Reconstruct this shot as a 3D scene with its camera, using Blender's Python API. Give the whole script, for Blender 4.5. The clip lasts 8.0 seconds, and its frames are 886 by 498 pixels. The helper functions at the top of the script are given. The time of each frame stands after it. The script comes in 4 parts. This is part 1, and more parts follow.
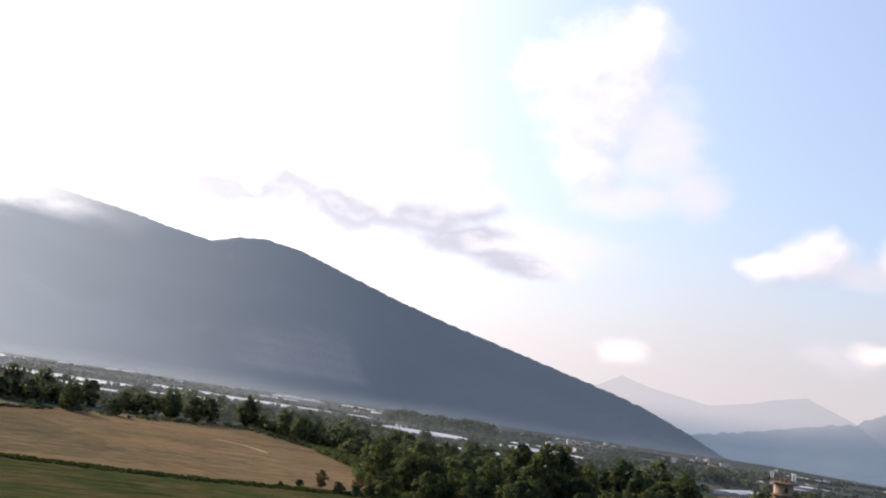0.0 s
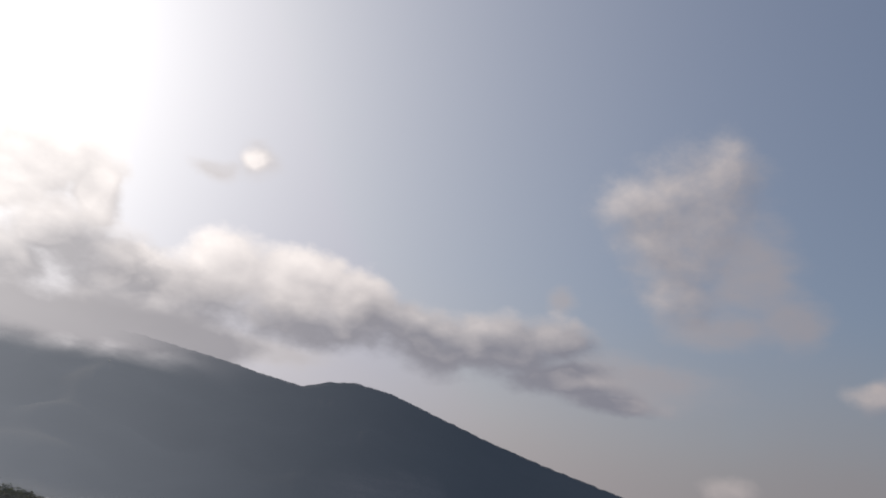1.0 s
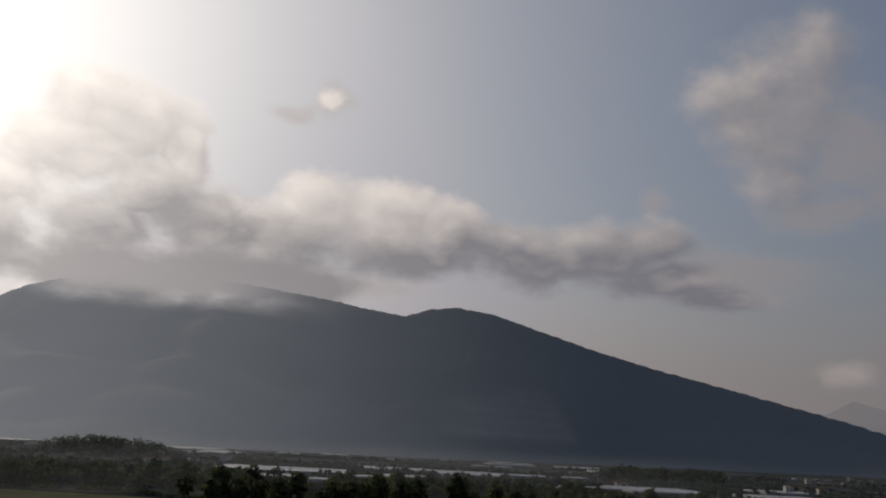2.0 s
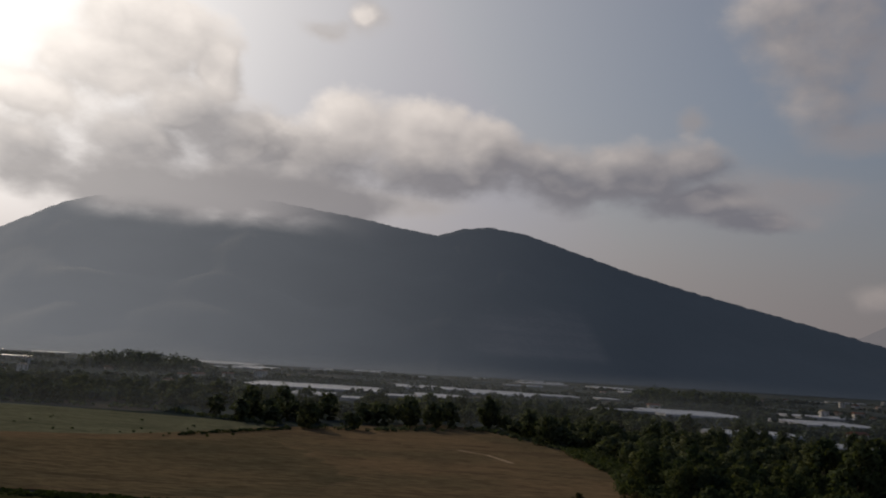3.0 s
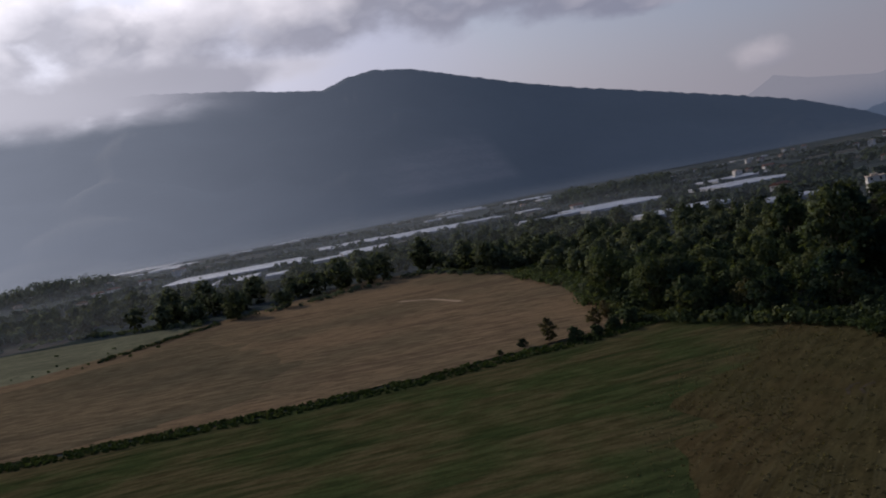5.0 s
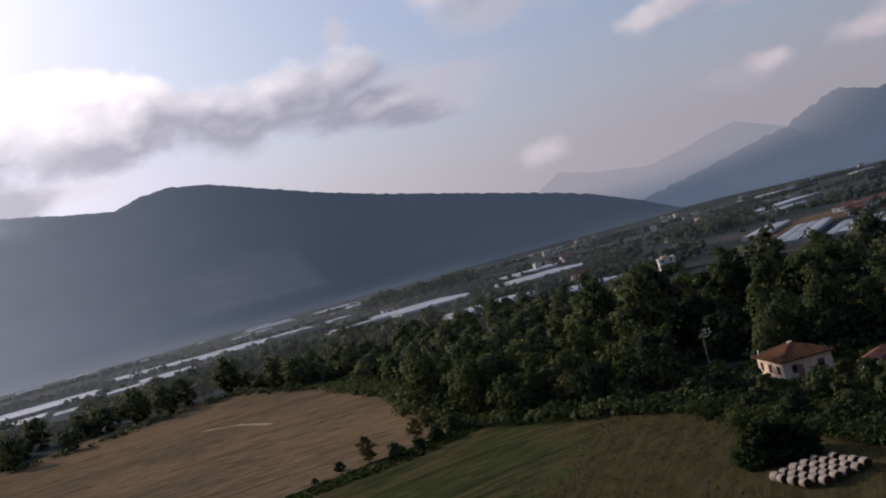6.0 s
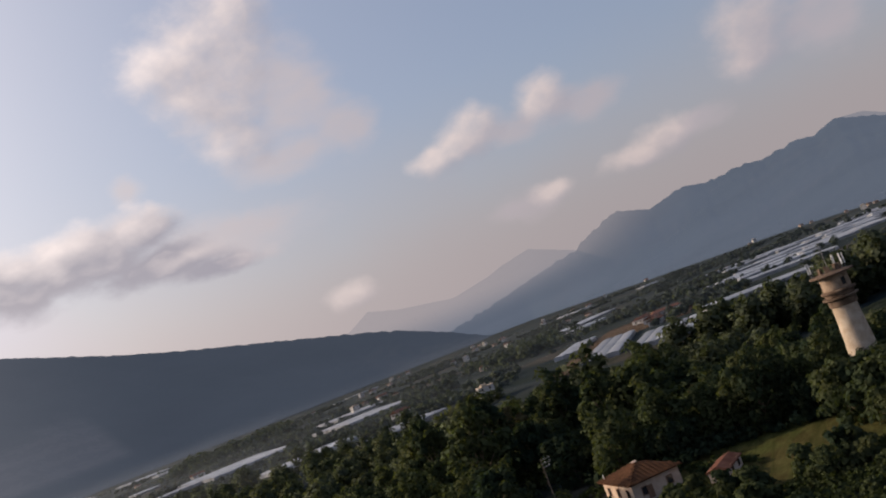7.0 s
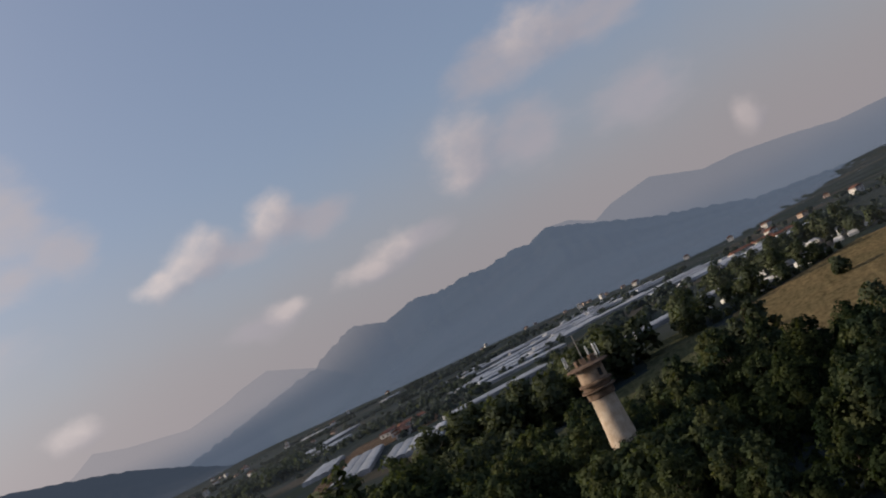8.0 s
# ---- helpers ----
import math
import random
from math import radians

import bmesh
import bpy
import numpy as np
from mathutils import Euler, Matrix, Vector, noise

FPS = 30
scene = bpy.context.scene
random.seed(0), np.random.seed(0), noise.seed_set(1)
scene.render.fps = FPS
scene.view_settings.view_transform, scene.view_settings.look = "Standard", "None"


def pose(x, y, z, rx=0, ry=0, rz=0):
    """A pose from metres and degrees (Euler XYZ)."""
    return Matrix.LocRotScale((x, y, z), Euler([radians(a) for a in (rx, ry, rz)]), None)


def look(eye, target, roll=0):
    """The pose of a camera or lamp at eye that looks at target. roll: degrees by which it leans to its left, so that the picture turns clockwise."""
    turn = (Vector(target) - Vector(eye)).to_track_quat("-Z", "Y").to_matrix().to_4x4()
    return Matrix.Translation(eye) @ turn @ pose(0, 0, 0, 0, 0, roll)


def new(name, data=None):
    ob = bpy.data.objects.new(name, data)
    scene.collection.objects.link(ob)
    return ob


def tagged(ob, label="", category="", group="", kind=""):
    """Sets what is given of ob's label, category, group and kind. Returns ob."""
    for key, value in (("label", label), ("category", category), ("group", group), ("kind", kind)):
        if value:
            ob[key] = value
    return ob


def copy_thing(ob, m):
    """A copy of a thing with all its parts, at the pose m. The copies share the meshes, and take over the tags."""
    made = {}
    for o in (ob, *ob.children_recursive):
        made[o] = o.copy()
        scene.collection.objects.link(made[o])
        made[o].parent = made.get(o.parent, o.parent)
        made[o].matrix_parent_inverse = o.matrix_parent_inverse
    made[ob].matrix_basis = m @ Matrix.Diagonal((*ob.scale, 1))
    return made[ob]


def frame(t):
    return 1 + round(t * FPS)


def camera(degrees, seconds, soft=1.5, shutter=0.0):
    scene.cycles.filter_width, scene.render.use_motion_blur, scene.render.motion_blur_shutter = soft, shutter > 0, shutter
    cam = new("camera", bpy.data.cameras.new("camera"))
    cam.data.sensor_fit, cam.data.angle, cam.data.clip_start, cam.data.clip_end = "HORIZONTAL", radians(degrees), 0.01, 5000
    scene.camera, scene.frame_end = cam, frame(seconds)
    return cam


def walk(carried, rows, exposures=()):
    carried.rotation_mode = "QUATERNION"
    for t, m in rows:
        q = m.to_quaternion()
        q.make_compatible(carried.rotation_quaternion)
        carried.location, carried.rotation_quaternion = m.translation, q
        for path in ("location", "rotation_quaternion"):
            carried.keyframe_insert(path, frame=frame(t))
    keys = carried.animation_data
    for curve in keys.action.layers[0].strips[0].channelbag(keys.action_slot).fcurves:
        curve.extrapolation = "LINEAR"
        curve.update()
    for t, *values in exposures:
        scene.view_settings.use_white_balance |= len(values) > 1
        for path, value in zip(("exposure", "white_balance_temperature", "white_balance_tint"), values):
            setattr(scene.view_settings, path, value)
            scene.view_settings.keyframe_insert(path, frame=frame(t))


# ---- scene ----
# ---------------------------------------------------------------- camera
cam = camera(52.5, 8.0, 2.0)
ROWS = (
    (0, pose(0.00, -0.00, 28.76, 100.08, -8.71, -15.47)),
    (0.2, pose(-0.19, 3.18, 28.88, 103.23, -8.82, -14.93)),
    (0.5, pose(-0.18, 7.96, 29.14, 107.87, -8.97, -12.44)),
    (1, pose(0.94, 15.80, 29.85, 108.10, -7.92, -9.53)),
    (1.2, pose(1.61, 18.89, 30.25, 107.13, -8.86, -7.58)),
    (2.3, pose(6.46, 35.29, 33.63, 100.99, -1.67, -1.40)),
    (2.5, pose(6.33, 38.43, 34.29, 99.99, -3.60, -0.55)),
    (3, pose(5.59, 46.35, 35.60, 97.16, -3.58, -0.19)),
    (3.5, pose(4.09, 54.35, 36.24, 94.92, -1.65, -0.00)),
    (4, pose(3.60, 62.26, 36.19, 91.72, 0.14, -1.21)),
    (4.2, pose(3.49, 65.40, 36.09, 90.32, 1.65, -1.75)),
    (5.3, pose(5.58, 81.35, 35.81, 86.50, 11.72, -6.25)),
    (5.5, pose(6.34, 84.40, 35.73, 88.57, 8.77, -8.13)),
    (6, pose(8.70, 92.00, 35.45, 90.92, 14.86, -18.04)),
    (6.5, pose(11.30, 99.54, 35.44, 94.89, 17.56, -22.29)),
    (7, pose(14.55, 107.08, 35.43, 96.15, 20.82, -30.39)),
    (7.5, pose(18.56, 113.98, 35.77, 96.81, 22.91, -38.36)),
    (8, pose(23.51, 120.27, 35.80, 96.57, 26.13, -48.04)),
)
EXPOSURES = ((0, 1.95, 6400, 11), (0.5, 1.1, 6300, 10), (1.0, 0.36, 6350, 11), (2.5, -0.1, 6620, 10), (4.0, 0.05, 6250, 11), (5.5, 0.75, 5700, 17), (6.5, 1.05, 6550, 15), (7.3, 0.97, 6750, 15), (8.0, 0.82, 6450, 12))
walk(cam, ROWS, EXPOSURES)

# ---------------------------------------------------------------- light
SUN_AZ, SUN_EL = -33.0, 22.0   # degrees, azimuth from +y towards +x


def bearing(az, el):
    a, e = radians(az), radians(el)
    return Vector((math.sin(a) * math.cos(e), math.cos(a) * math.cos(e), math.sin(e)))


sun = new("sun", bpy.data.lights.new("sun", "SUN"))
sun.data.energy, sun.data.angle, sun.data.color = 2.7, radians(1.5), (1.0, 0.82, 0.60)
sun.matrix_world = look(bearing(SUN_AZ, SUN_EL) * 3000, (0, 0, 0))


class Graph:
    """A short way to write node graphs."""

    def __init__(self, tree):
        self.tree = tree
        tree.nodes.clear()

    def node(self, kind, *inputs, **settings):
        n = self.tree.nodes.new(kind)
        for key, value in settings.items():
            setattr(n, key, value)
        for i, value in enumerate(inputs):
            self.put(n.inputs[i], value)
        return n

    def put(self, socket, value):
        if value is None:
            return
        if isinstance(value, bpy.types.NodeSocket):
            self.tree.links.new(value, socket)
        elif isinstance(value, (tuple, list)) and len(value) == 3 and socket.type == "RGBA":
            socket.default_value = (*value, 1)
        else:
            socket.default_value = value

    def math(self, op, a, b=0.0, c=0.0, clamp=False):
        return self.node("ShaderNodeMath", a, b, c, operation=op, use_clamp=clamp).outputs[0]

    def vec(self, op, a, b=(0, 0, 0)):
        n = self.node("ShaderNodeVectorMath", a, b, operation=op)
        return n.outputs["Value"] if op in ("LENGTH", "DOT_PRODUCT", "DISTANCE") else n.outputs[0]

    def ramp(self, x, lo, hi, a=0.0, b=1.0):
        n = self.node("ShaderNodeMapRange", x, lo, hi, a, b, interpolation_type="SMOOTHSTEP", clamp=True)
        return n.outputs[0]

    def noise(self, vector, scale, detail=4.0, rough=0.55, color=False):
        n = self.node("ShaderNodeTexNoise", vector, None, scale, detail, rough)
        return n.outputs["Color" if color else "Fac"]

    def mix(self, fac, a, b, blend="MIX"):
        n = self.node("ShaderNodeMix", data_type="RGBA", blend_type=blend)
        self.put(n.inputs[0], fac), self.put(n.inputs[6], a), self.put(n.inputs[7], b)
        return n.outputs[2]


def make_world():
    world = bpy.data.worlds.new("sky")
    scene.world = world
    world.use_nodes = True
    g = Graph(world.node_tree)
    d = g.node("ShaderNodeTexCoord").outputs["Generated"]
    sep = g.node("ShaderNodeSeparateXYZ", d)
    x, y, z = sep.outputs
    deg = 180 / math.pi
    az = g.math("MULTIPLY", g.math("ARCTAN2", x, y), deg)
    el = g.math("MULTIPLY", g.math("ARCSINE", z), deg)
    sky = g.node("ShaderNodeTexSky", sky_type="NISHITA", sun_disc=False, sun_elevation=radians(SUN_EL),
                 sun_rotation=radians(SUN_AZ), air_density=1.3, dust_density=2.0, ozone_density=1.5).outputs[0]
    sky = g.mix(1.0, sky, (SKY_GAIN,) * 3, "MULTIPLY")
    sky = g.vec("MINIMUM", sky, (0.36, 0.36, 0.40))
    # warm haze that lies on the horizon
    near = g.math("POWER", g.math("MAXIMUM", g.vec("DOT_PRODUCT", d, tuple(bearing(SUN_AZ, SUN_EL))), 0.0), 3.0)
    thin_veil = g.mix(near, VEIL_FAR, VEIL_SUN)
    sky = g.mix(g.math("ADD", 0.42, g.math("MULTIPLY", near, 0.4), clamp=True), sky, thin_veil)
    haze_col = g.mix(near, HAZE_FAR, HAZE_SUN)
    wave = g.math("MULTIPLY", g.math("SUBTRACT", g.noise(d, 5.0, 3.0), 0.5), 6.0)
    low = g.ramp(g.math("ADD", el, wave), 17.0, 1.0)
    sky = g.mix(g.math("MULTIPLY", low, 0.85), sky, haze_col)
    # the sun's aureole behind thin cloud
    toward = g.math("MAXIMUM", g.vec("DOT_PRODUCT", d, tuple(bearing(SUN_AZ, SUN_EL))), 0.0)
    spot = g.math("ADD", g.math("MULTIPLY", g.math("POWER", toward, 24.0), 0.5), g.math("MULTIPLY", g.math("POWER", toward, 8.0), 0.34))
    glow = g.mix(1.0, (1.0, 0.95, 0.86), g.math("MULTIPLY", spot, GLOW), "MULTIPLY")
    sky = g.mix(1.0, sky, glow, "ADD")

    # heaps of cumulus: azimuth, elevation, half width, half height, in degrees
    tower = ((-18.4, 18.6, 4.2, 2.6), (-21.4, 19.3, 3.2, 2.6), (-15.4, 17.2, 2.0, 3.0), (-21.8, 16.4, 5.6, 2.4), (-26.2, 14.0, 4.2, 1.8),
             (-6.7, 14.6, 3.6, 2.5), (-2.0, 14.5, 4.2, 2.5), (2.0, 14.1, 2.6, 1.9), (-11.0, 13.2, 4.0, 1.6))
    front = ((-17.5, 14.3, 3.6, 2.02), (-20.1, 12.1, 5, 2.58), (-14.2, 12.9, 3.9, 2.69), (-8.5, 12.4, 3.9, 2.24), (-2.6, 12.3, 4.7, 1.9),
             (2.5, 13, 3, 2.24), (7.7, 11.9, 4, 2.13), (12.3, 12.2, 3.7, 2.24), (15.3, 13, 2.8, 1.79), (19.2, 9.6, 3.7, 0.84),
             (15.8, 10.6, 4.7, 1.23), (-26.2, 10.6, 4, 2.58), (-11.2, 11, 8.1, 1.57), (5.2, 12.6, 3.2, 1.9), (10, 12.2, 3.2, 1.9),
             (0, 11.6, 4.5, 1.4))
    puffs = ((-6.3, 21.3, 1.0, 0.9), (21.4, 20.8, 3.66, 2.81), (23.2, 22, 4.27, 3.9),
             (25.1, 23.7, 2.44, 2.68), (19.8, 22, 3.29, 1.83), (22.2, 19.4, 3.42, 3.17), (22.6, 16.6, 2.32, 2.07), (34.4, 11.2, 1.83, 0.98),
             (36, 11.6, 2.07, 1.34), (37.3, 12.3, 1.83, 1.34), (42, 12.2, 1.83, 1.46), (48.3, 7.2, 2.07, 1.16), (46.4, 6.7, 2.32, 0.98),
             (40.4, 6.6, 1.59, 0.73), (26.1, 5.1, 1.71, 0.92), (55, 11, 2.56, 2.44), (54.6, 9.5, 1.95, 1.34), (62.3, 15.4, 3.05, 2.07),
             (71.3, 4.8, 1.1, 1.22))
    cap = ((-18.5, 9.2, 7.5, 1.7), (-12.0, 9.6, 7.0, 1.6), (-7.0, 9.6, 3.4, 1.0))
    veils = ((-8.8, 20.2, 2.2, 0.8), (14.9, 15.5, 1.2, 1.1), (-6.3, 21.2, 1.7, 1.4),
             (25.4, 14.5, 3.9, 1.34), (29.3, 15.2, 2.56, 1.83), (44.4, 11.2, 2.68, 1.22), (39.6, 11.3, 2.68, 0.98), (59.1, 9.9, 2.68, 2.2),
             (58.9, 14.8, 3.9, 1.83), (66.2, 8.8, 3.54, 2.07), (-3.5, 9.8, 5, 0.9), (38.6, 6.3, 2.68, 0.98), (27, 18, 3.17, 3.66),
             (20, 11, 6.1, 1.71), (66, 14.6, 3.66, 1.59), (50, 7.2, 2.2, 0.85))

    def density(heaps, seed, stretch, ragged, clumpy, da, de):
        """Ragged heaps: above 0 inside a cloud, below 0 in clear air."""
        a, e = g.math("ADD", az, da), g.math("ADD", el, de)
        p = g.node("ShaderNodeCombineXYZ", a, e, seed).outputs[0]
        stir = g.vec("SUBTRACT", g.noise(p, 0.34, 3.0, 0.5, True), (0.5, 0.5, 0.5))
        w = g.vec("ADD", p, g.vec("MULTIPLY", stir, (2.0, 1.3, 0)))
        best = None
        for ca, ce, ra, re in heaps:
            r = g.vec("LENGTH", g.vec("MULTIPLY", g.vec("SUBTRACT", w, (ca, ce, seed)), (1 / ra, 1 / re, 0)))
            best = r if best is None else g.node("ShaderNodeMath", best, r, 0.35, operation="SMOOTH_MIN").outputs[0]
        body = g.math("MINIMUM", g.math("MAXIMUM", g.math("SUBTRACT", 1.12, best), -1.2), 0.7)
        q = g.vec("MULTIPLY", p, (1 / stretch, 1.25, 1))
        lumps = g.node("ShaderNodeTexVoronoi", g.vec("ADD", q, g.vec("MULTIPLY", stir, (1.2, 1.2, 0))), None, 0.62, 2.0, 0.5, feature="SMOOTH_F1").outputs["Distance"]
        broad = g.math("MULTIPLY", g.math("SUBTRACT", g.noise(q, 0.26, 2.0, 0.5), 0.5), clumpy)
        fine = g.math("MULTIPLY", g.math("SUBTRACT", g.noise(q, 0.75, 6.0, 0.58), 0.5), ragged)
        mass = g.math("ADD", g.math("MULTIPLY", body, 1.5), broad)
        lump = g.math("MULTIPLY", g.math("SUBTRACT", 0.62, lumps), 0.34)
        return g.math("ADD", mass, g.math("ADD", fine, lump)), g.math("ADD", mass, g.math("ADD", g.math("MULTIPLY", fine, 0.5), g.math("MULTIPLY", lump, 0.8)))

    def overlay(under, heaps, seed, stretch, ragged, clumpy, lo, hi, base, gain, cover, thin_gain):
        """One bank of cloud laid over the sky: bright where it faces the sun or is thin before it, grey within."""
        here, heap = density(heaps, seed, stretch, ragged, clumpy, 0.0, 0.0)
        heap_sun = density(heaps, seed, stretch, ragged, clumpy, -1.1, 1.2)[1] if gain else heap
        alpha = g.ramp(here, lo, hi)
        relief = g.math("MULTIPLY", g.math("SUBTRACT", heap, heap_sun), gain)
        rim = g.math("MULTIPLY", g.ramp(here, hi * 0.9, lo), thin_gain)
        lit = g.math("ADD", g.math("ADD", relief, base), rim, clamp=True)
        cloud = g.mix(lit, g.mix(near, CLOUD_SHADE, CLOUD_SHADE_SUN), g.mix(near, CLOUD_LIT, CLOUD_LIT_SUN))
        cloud = g.mix(1.0, cloud, g.mix(1.0, glow, (0.32,) * 3, "MULTIPLY"), "ADD")
        return g.mix(g.math("MULTIPLY", alpha, cover), under, cloud)

    out = overlay(sky, veils, 31.0, 1.7, 1.1, 0.6, -0.25, 1.45, 0.36, 0.0, 0.85, 0.1)
    out = overlay(out, puffs, 11.0, 1.1, 1.0, 0.35, -0.35, 1.45, 0.34, 0.42, 0.95, 0.14)
    out = overlay(out, tower, 3.0, 1.15, 0.7, 0.6, 0.02, 0.75, 0.52, 0.46, 0.95, 0.22)
    out = overlay(out, front, 47.0, 1.3, 0.9, 0.6, -0.12, 1.00, 0.02, 0.50, 0.93, 0.26)
    out = overlay(out, cap, 61.0, 1.8, 0.8, 0.6, -0.30, 0.70, 0.04, 0.0, 0.95, 0.10)
    out = g.mix(g.math("MULTIPLY", g.ramp(el, 9.0, 2.0), 0.6), out, haze_col)
    bg = g.node("ShaderNodeBackground", out, 1.0)
    g.node("ShaderNodeOutputWorld", bg.outputs[0])


SKY_GAIN = 0.055
GLOW = 1.15
VEIL_FAR, VEIL_SUN = (0.16, 0.19, 0.28), (0.37, 0.365, 0.40)
HAZE_FAR, HAZE_SUN = (0.180, 0.165, 0.170), (0.50, 0.44, 0.43)
CLOUD_SHADE, CLOUD_SHADE_SUN = (0.155, 0.158, 0.19), (0.23, 0.215, 0.225)
CLOUD_LIT, CLOUD_LIT_SUN = (0.32, 0.28, 0.272), (0.95, 0.87, 0.81)
make_world()

# ---------------------------------------------------------------- materials


def material(name, build):
    mat = bpy.data.materials.new(name)
    mat.use_nodes = True
    g = Graph(mat.node_tree)
    shader = build(g)
    g.node("ShaderNodeOutputMaterial", shader)
    return mat


def principled(g, color, rough=0.8, metal=0.0, normal=None, spec=0.3):
    n = g.node("ShaderNodeBsdfPrincipled")
    g.put(n.inputs["Base Color"], color), g.put(n.inputs["Roughness"], rough), g.put(n.inputs["Metallic"], metal)
    g.put(n.inputs["Specular IOR Level"], spec)
    if normal is not None:
        g.put(n.inputs["Normal"], normal)
    return n.outputs[0]


def bump(g, height, strength=0.5, distance=0.1):
    n = g.node("ShaderNodeBump")
    g.put(n.inputs["Strength"], strength), g.put(n.inputs["Distance"], distance), g.put(n.inputs["Height"], height)
    return n.outputs[0]


def position(g):
    return g.node("ShaderNodeNewGeometry").outputs["Position"]


def local(g):
    return g.node("ShaderNodeTexCoord").outputs["Object"]


def speckled(name, a, b, scale, rough=0.85, fine=None, relief=0.3, metal=0.0, vary=0.0, spec=0.04):
    """Two tones mixed at two scales."""
    def build(g):
        p = local(g)
        n1 = g.ramp(g.noise(p, scale, 5.0, 0.6), 0.35, 0.65)
        col = g.mix(n1, a, b)
        n2 = g.noise(p, fine or scale * 9, 3.0, 0.7)
        col = g.mix(1.0, col, g.mix(n2, (0.7,) * 3, (1.3,) * 3), "MULTIPLY")
        if vary:
            r = g.node("ShaderNodeObjectInfo").outputs["Random"]
            col = g.mix(1.0, col, g.mix(r, (1 - vary,) * 3, (1 + vary,) * 3), "MULTIPLY")
        return principled(g, col, rough, metal, bump(g, n2, relief, 0.03), spec)
    return material(name, build)


def leaf_material(name, a, b, c):
    def build(g):
        r = g.node("ShaderNodeObjectInfo").outputs["Random"]
        isl = g.node("ShaderNodeNewGeometry").outputs["Random Per Island"]
        n = g.noise(position(g), 0.12, 3.0)
        col = g.mix(g.ramp(r, 0.1, 0.9), a, b)
        col = g.mix(g.math("MULTIPLY", g.ramp(n, 0.45, 0.75), 0.6), col, c)
        col = g.mix(1.0, col, g.mix(isl, (0.7,) * 3, (1.3,) * 3), "MULTIPLY")
        dif = principled(g, col, 0.9, spec=0.02)
        tr = g.node("ShaderNodeBsdfTranslucent", g.mix(1.0, col, (1.25, 1.3, 0.6), "MULTIPLY")).outputs[0]
        return g.node("ShaderNodeMixShader", 0.32, dif, tr).outputs[0]
    return material(name, build)


LEAF = leaf_material("leaves", (0.019, 0.031, 0.021), (0.050, 0.064, 0.033), (0.112, 0.116, 0.050))
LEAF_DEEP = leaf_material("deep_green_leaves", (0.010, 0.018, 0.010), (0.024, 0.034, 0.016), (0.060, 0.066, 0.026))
# paler copy of the leaf tones, with distance haze put into the colour
LEAF_FAR_HAZED = leaf_material("far_leaves_hazed", (0.044, 0.058, 0.043), (0.060, 0.074, 0.050), (0.105, 0.11, 0.066))
LEAF_DRY = leaf_material("dry_leaves", (0.065, 0.062, 0.032), (0.085, 0.068, 0.038), (0.085, 0.08, 0.036))
LEAF_LOW = leaf_material("hedge_leaves", (0.022, 0.033, 0.016), (0.030, 0.040, 0.019), (0.056, 0.062, 0.028))
# bluer again: haze of the far plain painted into the leaves
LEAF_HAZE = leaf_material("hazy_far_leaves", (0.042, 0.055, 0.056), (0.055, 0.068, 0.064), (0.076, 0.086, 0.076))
HEDGE = leaf_material("bright_hedge_leaves", (0.024, 0.038, 0.014), (0.036, 0.050, 0.020), (0.055, 0.066, 0.027))
BARK = speckled("bark", (0.10, 0.08, 0.06), (0.16, 0.13, 0.10), 3.0)
POLE_WOOD = speckled("weathered_pole_wood", (0.09, 0.075, 0.06), (0.14, 0.12, 0.10), 2.0)
PLASTER = speckled("cream_plaster", (0.42, 0.32, 0.255), (0.50, 0.395, 0.32), 0.7)
PLASTER_PINK = speckled("pinkish_plaster", (0.50, 0.40, 0.35), (0.58, 0.47, 0.41), 0.7)
PLASTER_WHITE = speckled("white_plaster", (0.40, 0.395, 0.38), (0.52, 0.51, 0.49), 0.4)
ROOF_TILE = speckled("terracotta_tiles", (0.052, 0.025, 0.014), (0.080, 0.040, 0.022), 1.5, 0.85, 8.0, 0.3, 0.0, 0.22)
ROOF_RED = speckled("red_roofing", (0.105, 0.045, 0.032), (0.15, 0.075, 0.055), 0.5)
CONCRETE = speckled("weathered_concrete", (0.32, 0.255, 0.195), (0.44, 0.37, 0.30), 0.5)
CONCRETE_BROWN = speckled("brown_stained_concrete", (0.20, 0.145, 0.105), (0.31, 0.24, 0.185), 0.9)
CONCRETE_DARK = speckled("stained_concrete", (0.085, 0.058, 0.042), (0.15, 0.11, 0.085), 0.8)
METAL = speckled("galvanised_steel", (0.16, 0.16, 0.16), (0.26, 0.26, 0.26), 3.0, 0.6, None, 0.1, 0.6)
PANEL_WHITE = speckled("white_panel_plastic", (0.72, 0.72, 0.70), (0.8, 0.8, 0.78), 2.0, 0.5)
# the bale ends' shade is put into this dark straw, against the paler wrap
STRAW_SHADED = speckled("straw", (0.018, 0.014, 0.010), (0.034, 0.026, 0.018), 2.0, 0.9, 25.0, 0.6)
STRAW_WRAP = speckled("pale_net_wrap", (0.15, 0.125, 0.107), (0.23, 0.195, 0.168), 1.5, 0.6, 12.0, 0.4)
DARK_GLASS = speckled("dark_window_glass", (0.02, 0.022, 0.025), (0.03, 0.03, 0.035), 1.0, 0.12, None, 0.0, 0.0, 0.0, 0.5)
SHUTTER = speckled("brown_shutter_wood", (0.16, 0.09, 0.06), (0.22, 0.13, 0.09), 2.0)
DARK_EARTH = speckled("dark_earth", (0.022, 0.018, 0.012), (0.038, 0.03, 0.02), 0.6)


